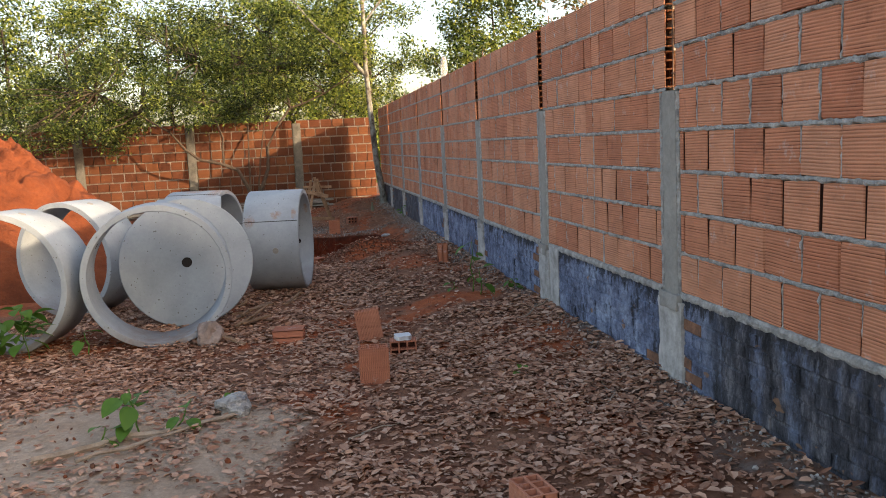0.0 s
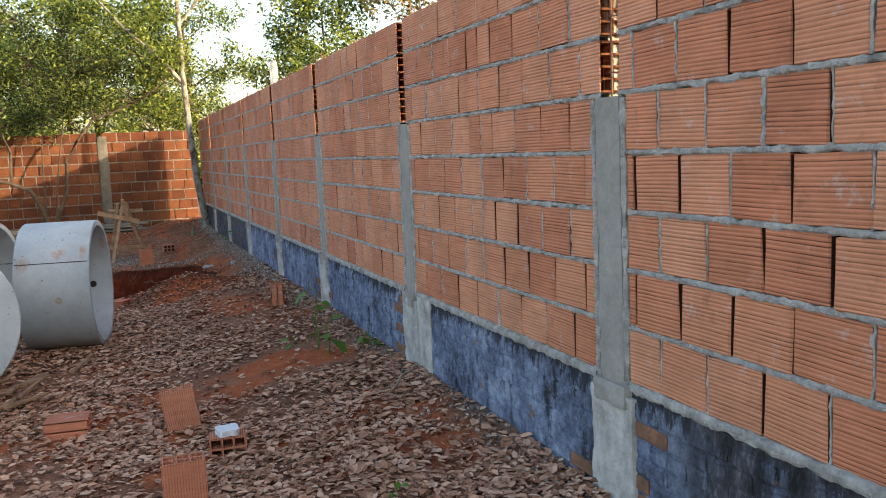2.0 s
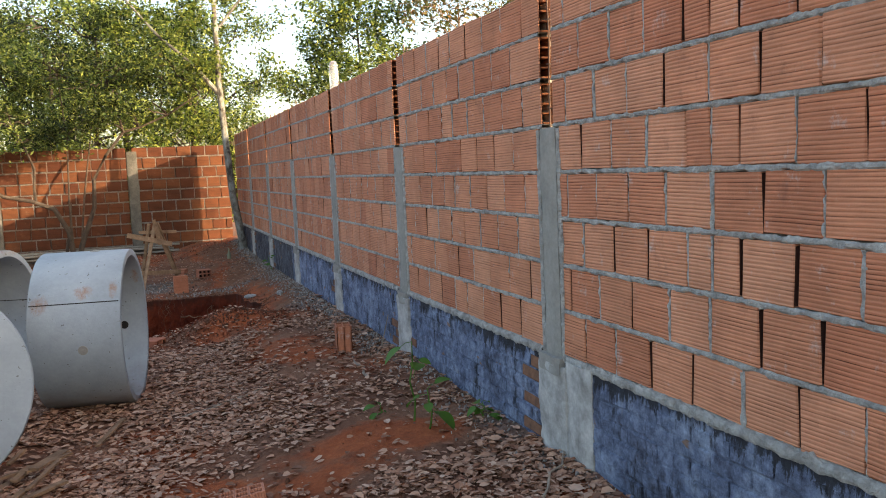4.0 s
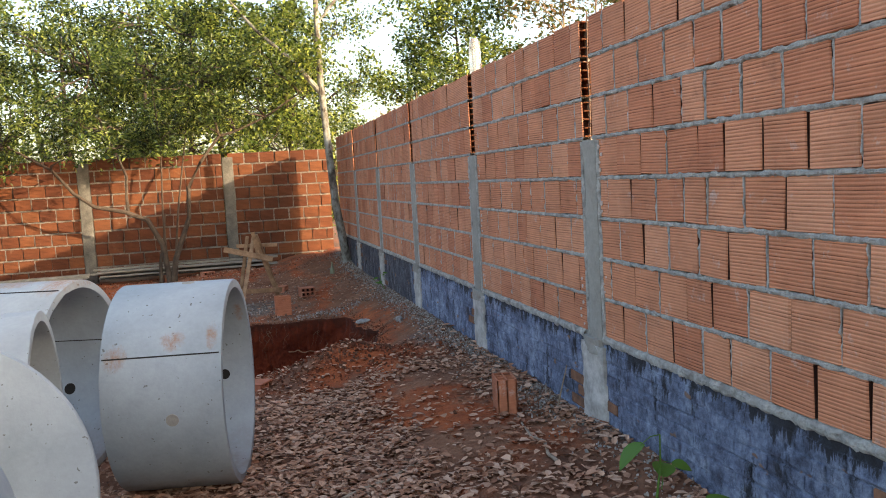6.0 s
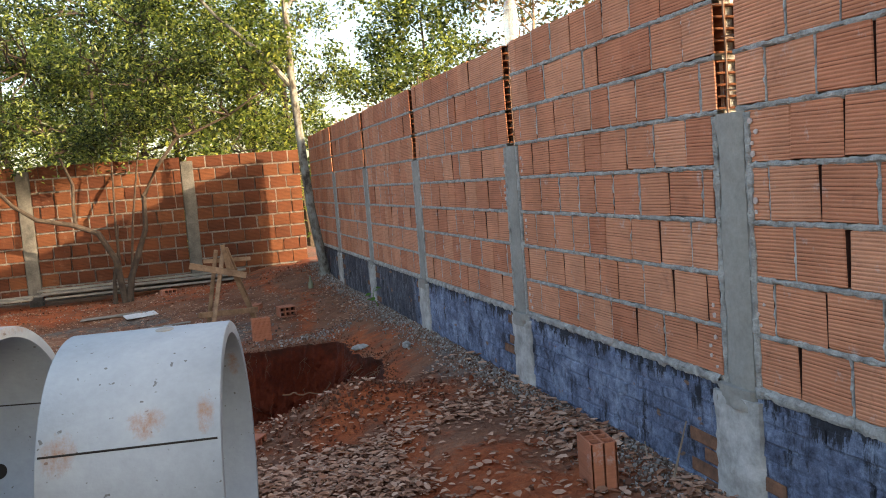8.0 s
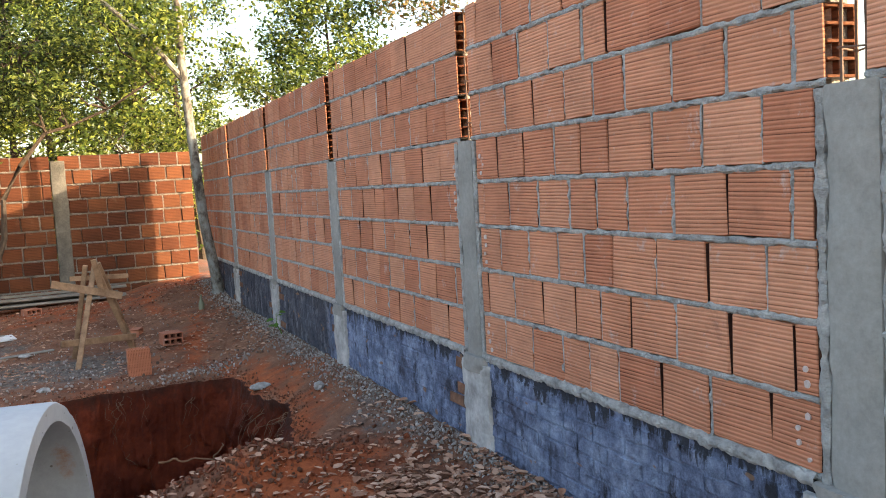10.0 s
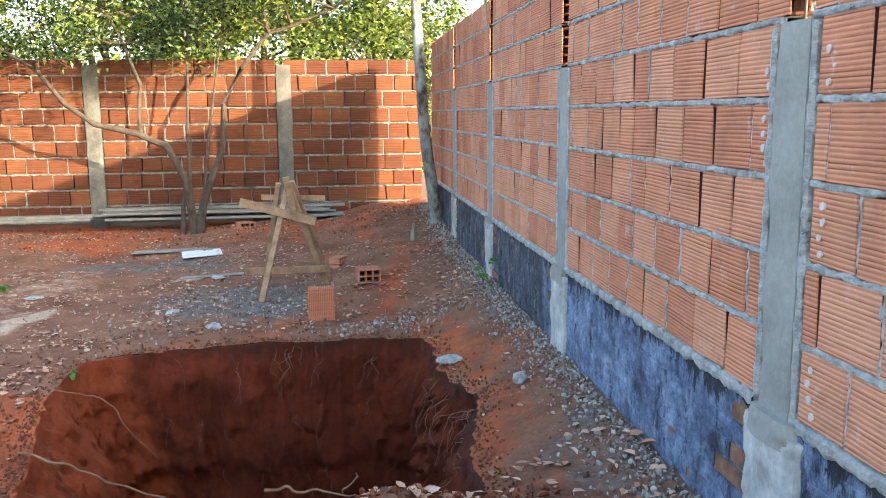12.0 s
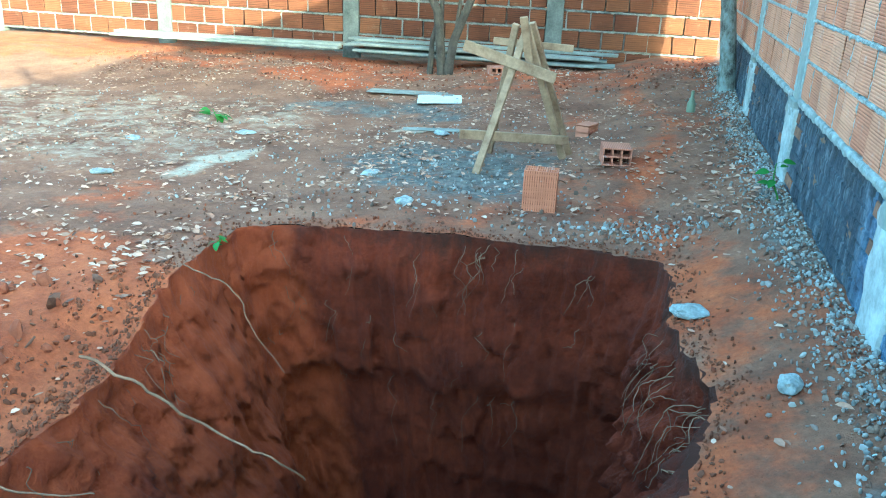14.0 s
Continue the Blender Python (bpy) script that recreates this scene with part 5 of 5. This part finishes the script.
# the slim lichen-grey tree in the corner
def slim_tree():
    base = Vector((-0.13, 14.45, 0.15))
    h = holder("tree", Matrix.Translation(base), "slim tall tree with grey lichen bark in the wall corner", "tree")
    main = [(0.05, 0, -0.15), (0.02, 0, 0.35), (-0.08, 0, 1.1), (-0.14, 0, 2.05), (-0.19, 0.05, 3.1), (-0.18, 0.1, 4.4), (-0.1, 0.2, 5.6), (-0.2, 0.3, 7.2)]
    part("trunk", mesh_of("trunk", *tube(main, [0.10, 0.074, 0.064, 0.058, 0.054, 0.044, 0.034, 0.012], 10, 0.12, 4), LICHEN, True), None, h)
    limbs = [([(-0.19, 0.05, 2.9), (-0.6, 0.0, 3.4), (-1.15, 0.0, 3.9), (-1.9, -0.1, 4.8)], 0.045), ([(-0.18, 0.1, 4.0), (0.3, 0.2, 4.6), (0.8, 0.3, 5.3)], 0.03), ([(-0.12, 0.15, 5.0), (-0.7, 0.2, 5.8), (-1.1, 0.2, 6.6)], 0.03)]
    pieces = [tube(p, [q * (1 - 0.7 * i / (len(p) - 1)) for i in range(len(p))], 7, 0.1, 2) for p, q in limbs]
    for piece in pieces:
        part("limb", mesh_of("limb", *piece, LICHEN, True), None, h)
    rr = random.Random(9)
    blobs = []
    for p, q in limbs:
        for c in p[1:]:
            for _ in range(5):
                g = rr.uniform(0.25, 0.45)
                blobs.append((c[0] + rr.uniform(-0.7, 0.7), c[1] + rr.uniform(-0.5, 0.9), c[2] + rr.uniform(-0.3, 0.8), g, g, g * 0.7))
    for k in range(22):
        g = rr.uniform(0.2, 0.4)
        blobs.append((-0.2 + rr.uniform(-0.55, 0.6), rr.uniform(-0.4, 0.6), rr.uniform(2.9, 6.5), g, g, g))
    part("crown", leaf_cloud("crown", blobs, 15000, 0.075, LEAF_BACK, 19), None, h)


slim_tree()


def broad_leaf(L, W, droop, stalk=0.07):
    """A pointed broad leaf with a sunk midrib on a thin stalk."""
    vs, fs = tube([(0, 0, 0), (0, stalk * 0.5, 0.012), (0, stalk + 0.01, 0.004)], [0.0022, 0.002, 0.0016], 5)
    n, o = 7, len(vs)
    for i in range(n):
        s = i / (n - 1)
        w = W * math.sin(math.pi * min(1, 0.06 + s * 0.94)) ** 0.75 * (1 - 0.25 * s)
        z = -droop * L * s * s
        vs += [(-w / 2, stalk + s * L, z + w * 0.12), (0, stalk + s * L, z), (w / 2, stalk + s * L, z + w * 0.12)]
    for i in range(n - 1):
        for k in range(2):
            a = o + i * 3 + k
            fs.append((a, a + 1, a + 4, a + 3))
    return vs, fs


BROAD = mesh_of("leaf", *broad_leaf(0.125, 0.105, 0.35), LEAF_FRESH, True)


def seedling(x, y, leaves, height, seed, scale=1.0, label="green broad-leaved seedling in leaf litter"):
    r = random.Random(seed)
    z = ground_z(x, y)
    h = holder("seedling", Matrix.Translation((x, y, z)), label, "plant")
    stem = bent((0, 0, -0.02), (r.uniform(-0.06, 0.06), r.uniform(-0.05, 0.05), height), 5, 0.02, seed)
    part("stem", mesh_of("stem", *tube(stem, [0.006, 0.005, 0.005, 0.004, 0.003], 6), LEAF_FRESH), None, h)
    for k in range(leaves):
        s = 0.35 + 0.65 * (k + 1) / leaves
        p = Vector(stem[0]).lerp(Vector(stem[-1]), s)
        ob = new("leaf", BROAD)
        ob.parent = h
        q = scale * r.uniform(0.6, 1.15)
        ob.matrix_basis = Matrix.Translation(p) @ Euler((radians(r.uniform(-30, 28)), radians(r.uniform(-25, 25)), r.uniform(0, 6.28))).to_matrix().to_4x4() @ Matrix.Diagonal((q, q, q, 1))
    return h


seedling(-2.86, 0.55, 7, 0.24, 1, 1.0, "green seedling with broad leaves on sandy ground")
seedling(-2.66, 0.50, 4, 0.12, 2, 0.85)
seedling(-3.05, 0.42, 3, 0.10, 6, 0.8)
seedling(-2.35, 0.80, 2, 0.10, 7, 0.7)
seedling(-4.05, 2.70, 26, 0.42, 3, 1.15, "green weed before the concrete rings")
seedling(-4.62, 2.75, 26, 0.36, 4, 1.15, "green weed before the concrete rings")
seedling(-4.32, 2.66, 24, 0.34, 44, 1.15, "green weed before the concrete rings")
seedling(-3.62, 2.72, 3, 0.18, 8, 0.9, "green weed before the concrete rings")
seedling(-0.43, 3.25, 3, 0.44, 5, 0.9, "green seedling near the blue footing")
seedling(-0.40, 3.08, 5, 0.22, 9, 0.9, "green seedling near the blue footing")
seedling(-0.56, 3.50, 4, 0.06, 10, 0.55, "small green seedling near the blue footing")
seedling(-0.12, 2.98, 7, 0.08, 11, 0.6, "small green seedling near the blue footing")
seedling(-0.70, 0.55, 3, 0.05, 12, 0.4)
seedling(-0.10, 10.9, 6, 0.20, 13, 0.5, "small weed at the wall foot")
seedling(-4.3, 12.9, 6, 0.10, 14, 0.8, "green weed on trodden earth")
seedling(-2.85, 10.05, 6, 0.05, 15, 0.4, "small weed on the pit edge")


# ---- sticks and roots ----
def stick(name, pts, q, mat, label, cat="stick"):
    n = len(pts)
    tagged(new(name, mesh_of(name, *tube(pts, [q * (1 - 0.5 * i / (n - 1)) for i in range(n)], 6, 0.2, n), mat, True)), label, cat)


def on_ground(a, b, n, wob, seed, lift):
    out = []
    for p in bent((*a, 0), (*b, 0), n, wob, seed):
        out.append((p.x, p.y, ground_z(p.x, p.y) + lift))
    return out


stick("fallen_branch", on_ground((-3.35, 0.30), (-2.30, 0.62), 8, 0.05, 1, 0.02), 0.024, TWIG, "fallen brown branch on sandy ground", "branch")
stick("fallen_branch", on_ground((-3.1, 0.15), (-2.45, 0.50), 7, 0.05, 2, 0.03), 0.014, TWIG, "fallen brown branch on sandy ground", "branch")
stick("stick", on_ground((-1.62, 4.55), (-0.98, 4.78), 7, 0.03, 3, 0.015), 0.012, TWIG, "thin dark stick on dead leaves")
stick("stick", on_ground((-0.42, 4.3), (-0.36, 5.0), 6, 0.03, 4, 0.015), 0.010, TWIG, "thin dark stick on dead leaves")
stick("stick", on_ground((-1.75, 0.1), (-1.45, 0.25), 6, 0.05, 5, 0.02), 0.006, TWIG, "thin pale stick on dead leaves")
stick("stick", on_ground((-0.30, 1.9), (-0.02, 2.25), 6, 0.04, 6, 0.03), 0.007, TWIG, "thin pale stick on dead leaves")
stick("stick", on_ground((-0.45, -0.2), (-0.32, 0.2), 6, 0.04, 8, 0.02), 0.006, TWIG, "thin pale stick on dead leaves")
stick("stick", [(-0.12, 5.11, 0.15), (-0.09, 5.09, 0.30), (-0.045, 5.07, 0.49)], 0.006, TWIG, "thin dark stick leaning on the footing")
stick("stick", [(-0.14, 5.22, 0.17), (-0.09, 5.33, 0.23), (-0.045, 5.43, 0.30)], 0.006, TWIG, "thin dark stick leaning on the footing")
rr = random.Random(21)


def root(pts, q, seed, label):
    """A wiry root through a few points, smoothed."""
    P = [Vector(p) for p in pts]
    out = []
    for i in range(len(P) - 1):
        p0, p1, p2, p3 = P[max(i - 1, 0)], P[i], P[i + 1], P[min(i + 2, len(P) - 1)]
        for j in range(5):
            s = j / 5
            w = Vector((noise.noise(Vector((i + s, seed, 0)) * 2.3), noise.noise(Vector((i + s, seed, 4)) * 2.3), noise.noise(Vector((i + s, seed, 8)) * 2.3))) * 0.018
            out.append(0.5 * ((2 * p1) + (p2 - p0) * s + (2 * p0 - 5 * p1 + 4 * p2 - p3) * s * s + (3 * p1 - p0 - 3 * p2 + p3) * s ** 3) + w)
    out.append(P[-1])
    stick("root", out, q * 0.58, ROOT, label, "root")


root([(-2.66, 8.70, 0.02), (-2.50, 8.70, -0.04), (-2.33, 8.70, -0.115), (-2.107, 8.70, -0.213), (-1.948, 8.70, -0.256), (-1.86, 8.78, -0.385)], 0.011, 1.0, "bare pale root sticking out of the pit wall")
root([(-1.465, 7.74, 0.205), (-1.38, 7.75, 0.198), (-1.298, 7.75, 0.194), (-1.155, 7.73, 0.175)], 0.011, 2.0, "bare pale root lying on the pit lip")
root([(-1.20, 7.75, 0.18), (-1.17, 7.74, 0.215), (-1.15, 7.74, 0.255)], 0.008, 12.0, "short pale root stub on the pit lip")
root([(-2.78, 8.22, -0.02), (-2.654, 8.2, -0.16), (-2.45, 8.2, -0.165), (-2.28, 8.2, -0.125)], 0.008, 3.0, "bare pale root sticking out of the pit wall")
root([(-2.58, 8.2, -0.30), (-2.459, 8.2, -0.33), (-2.34, 8.2, -0.30), (-2.236, 8.2, -0.275)], 0.007, 4.0, "bare pale root sticking out of the pit wall")
root([(-2.78, 9.62, 0.02), (-2.60, 9.55, 0.0), (-2.45, 9.5, -0.06), (-2.36, 9.45, -0.16), (-2.20, 9.4, -0.33)], 0.006, 5.0, "thin pale root hanging over the pit wall")
for k in range(110):
    a = rr.choice((rr.uniform(-0.9, 0.5), rr.uniform(-0.6, 0.6), rr.uniform(2.6, 3.9), rr.uniform(1.0, 2.2)))
    x, y = pit_rim(a, 0.0)
    z = -rr.uniform(0.05, 0.9) if k % 2 else ground_z(x, y) - rr.uniform(0.01, 0.14)
    inx, iny = -math.cos(a), -math.sin(a)
    L = rr.uniform(0.12, 0.38)
    pts = [(x - inx * 0.04, y - iny * 0.04, z)]
    for j in range(1, 5):
        s = j / 4
        pts.append((x + inx * L * 0.5 * s + rr.uniform(-0.04, 0.04), y + iny * L * 0.5 * s + rr.uniform(-0.06, 0.06), z - L * 0.8 * s * s))
    root(pts, rr.uniform(0.002, 0.0045), k + 9.0, "thin root hanging from the pit wall")


# ---- litter, rubble and clods ----
def litter(name, n, region, keep, size, seed, label):
    """Curled dead leaves lying on the ground."""
    r = random.Random(seed)
    vs, fs = [], []
    made = 0
    x0, x1, y0, y1 = region
    while made < n:
        x, y = r.uniform(x0, x1), r.uniform(y0, y1)
        if r.random() > keep(x, y) or inside_pit(x, y, 0.03):
            continue
        made += 1
        L = size * r.choice((r.uniform(0.3, 0.8), r.uniform(0.6, 1.2), r.uniform(1.0, 1.75)))
        W = L * r.uniform(0.34, 0.72)
        a = r.uniform(0, 6.283)
        c, s = math.cos(a), math.sin(a)
        curl, bow = r.uniform(-0.05, 0.30), r.uniform(-0.12, 0.25)
        tx, ty = r.gauss(0, 0.16), r.gauss(0, 0.16)
        z = ground_z(x, y) + 0.006 + r.random() ** 2 * 0.022
        b = len(vs)
        for u, v, w in ((-0.5, 0, 0), (-0.2, 0.5, 1), (0.22, 0.42, 1), (0.5, 0, 0), (0.22, -0.42, 1), (-0.2, -0.5, 1), (-0.2, 0, 0), (0.22, 0, 0)):
            px, py = u * L, v * W
            h = w * curl * W + bow * L * (0.25 - u * u) + px * tx + py * ty
            vs.append((x + px * c - py * s, y + px * s + py * c, z + max(-0.004, h)))
        fs += [(b, b + 6, b + 1), (b + 1, b + 6, b + 7, b + 2), (b + 2, b + 7, b + 3), (b, b + 5, b + 6), (b + 5, b + 4, b + 7, b + 6), (b + 4, b + 3, b + 7)]
    tagged(new(name, mesh_of(name, vs, fs, LITTER)), label, "leaf litter", kind="stuff")


def litter_keep(x, y):
    k = 0.14 + 1.5 * max(0.0, 0.26 + fbm(x, y, 1.1, 20.0) + 0.5 * fbm(x, y, 3.4, 12.0))
    k *= 1 - 0.88 * smooth01(1.2, 0.6, math.hypot((x + 0.66) / 0.80, (y - 3.10) / 0.55))
    k *= 1 - 0.75 * math.exp(-((x + 0.75) / 0.28) ** 2) * smooth01(4.0, 5.5, y)
    k *= 1 - 0.8 * smooth01(-2.2, -2.9, x) * smooth01(1.8, 0.9, y)
    k *= 1 - 0.9 * smooth01(6.4, 7.3, y)
    return k


litter("dead_leaves", 84000, (-4.6, -0.03, -3.0, 8.2), litter_keep, 0.041, 4, "thick brown dead leaf litter on the ground")
litter("dead_leaves", 240, (-1.75, -0.6, 7.0, 7.75), lambda x, y: 0.9, 0.034, 8, "pale dead leaves on the pit lip")
litter("dead_leaves", 800, (-5.5, -0.1, 7.6, 11.0), lambda x, y: 0.6 * (0.15 + smooth01(-2.6, -3.0, x) + 0.5 * smooth01(-0.8, -0.3, x)), 0.032, 5, "scattered pale dead leaves round the pit")
litter("dead_leaves", 6500, (-6.5, -0.1, 10.7, 15.8), lambda x, y: 0.1 + max(0.0, 0.2 + fbm(x, y, 1.4, 33.0)), 0.034, 6, "scattered pale dead leaves behind the pit")


litter("dead_leaves", 330, (-4.2, -2.95, 9.1, 10.5), lambda x, y: max(0.0, 0.25 + fbm(x, y, 2.0, 41.0)), 0.04, 15, "pale leaf scraps beside the pit")


def pebbles(name, n, place, size, mat, seed, label, cat):
    r = random.Random(seed)
    g = (1 + 5 ** 0.5) / 2
    corners = [(-1, g, 0), (1, g, 0), (-1, -g, 0), (1, -g, 0), (0, -1, g), (0, 1, g), (0, -1, -g), (0, 1, -g), (g, 0, -1), (g, 0, 1), (-g, 0, -1), (-g, 0, 1)]
    faces = [(0, 11, 5), (0, 5, 1), (0, 1, 7), (0, 7, 10), (0, 10, 11), (1, 5, 9), (5, 11, 4), (11, 10, 2), (10, 7, 6), (7, 1, 8), (3, 9, 4), (3, 4, 2), (3, 2, 6), (3, 6, 8), (3, 8, 9), (4, 9, 5), (2, 4, 11), (6, 2, 10), (8, 6, 7), (9, 8, 1)]
    vs, fs = [], []
    made = 0
    while made < n:
        x, y = place(r)
        if inside_pit(x, y, 0.02):
            continue
        made += 1
        q = size * r.uniform(0.35, 1.0) ** 1.6
        m = Euler((r.uniform(0, 6), r.uniform(0, 6), r.uniform(0, 6))).to_matrix()
        b = len(vs)
        z = ground_z(x, y) + q * 0.25
        sx, sy, sz = r.uniform(0.6, 1.2), r.uniform(0.5, 1.0), r.uniform(0.22, 0.6)
        for c in corners:
            v = m @ (Vector((c[0] * sx, c[1] * sy, c[2] * sz)) * r.uniform(0.62, 1.05)) * q * 0.36
            vs.append((x + v.x, y + v.y, z + v.z))
        fs += [tuple(i + b for i in f) for f in faces]
    tagged(new(name, mesh_of(name, vs, fs, mat)), label, cat, kind="stuff")


pebbles("rubble", 2600, lambda r: (-0.02 - abs(r.gauss(0, 0.13)), r.uniform(-2.5, 6.5)), 0.026, RUBBLE, 9, "fine grey mortar rubble along the wall foot", "rubble")
pebbles("rubble", 8000, lambda r: (-0.02 - abs(r.gauss(0, 0.12)), r.uniform(5.0, 15.5)), 0.027, RUBBLE, 1, "grey mortar rubble along the wall foot", "rubble")
pebbles("rubble", 380, lambda r: (r.gauss(-0.80, 0.30), r.gauss(10.68, 0.12)), 0.036, RUBBLE, 2, "grey rubble along the far pit edge", "rubble")
pebbles("rubble", 600, lambda r: (r.gauss(-2.1, 0.6), r.gauss(11.5, 0.6)), 0.035, RUBBLE, 3, "grey rubble in ashes", "rubble")
pebbles("rubble", 2600, lambda r: (r.uniform(-6, -0.3), r.uniform(10.6, 15.8)), 0.024, RUBBLE, 6, "scattered pale rubble on trodden earth", "rubble")
pebbles("earth_clods", 900, lambda r: (r.gauss(-1.1, 0.42), r.gauss(7.40, 0.22)), 0.04, CLODS, 4, "red clods and rubble on the near pit lip", "clods")
pebbles("earth_clods", 1100, lambda r: (r.uniform(-3.6, -0.5), r.uniform(6.6, 11.2)), 0.026, CLODS, 5, "red clods round the pit", "clods")
pebbles("earth_clods", 700, lambda r: (r.uniform(-7, -0.2), r.uniform(14.6, 16.2)), 0.04, CLODS, 7, "red clods along the back wall", "clods")
pebbles("earth_clods", 90, lambda r: (r.uniform(-4.2, -2.98), r.uniform(7.4, 9.6)), 0.10, CLODS, 12, "large red clods beside the pit", "clods")
pebbles("earth_clods", 700, lambda r: (r.gauss(-2.85, 0.16), r.uniform(7.5, 9.6)), 0.034, TOPSOIL, 13, "crumbled dark earth on the slumped pit edge", "clods")
pebbles("earth_clods", 900, lambda r: (r.uniform(-4.4, -0.5), r.uniform(-3, 6.5)), 0.035, CLODS, 8, "small red clods in leaf litter", "clods")
pebbles("earth_clods", 2200, lambda r: pit_rim(r.uniform(0, 6.283), 0.008 + abs(r.gauss(0, 0.06))), 0.022, TOPSOIL, 10, "crumbled dark earth along the pit rim", "clods")
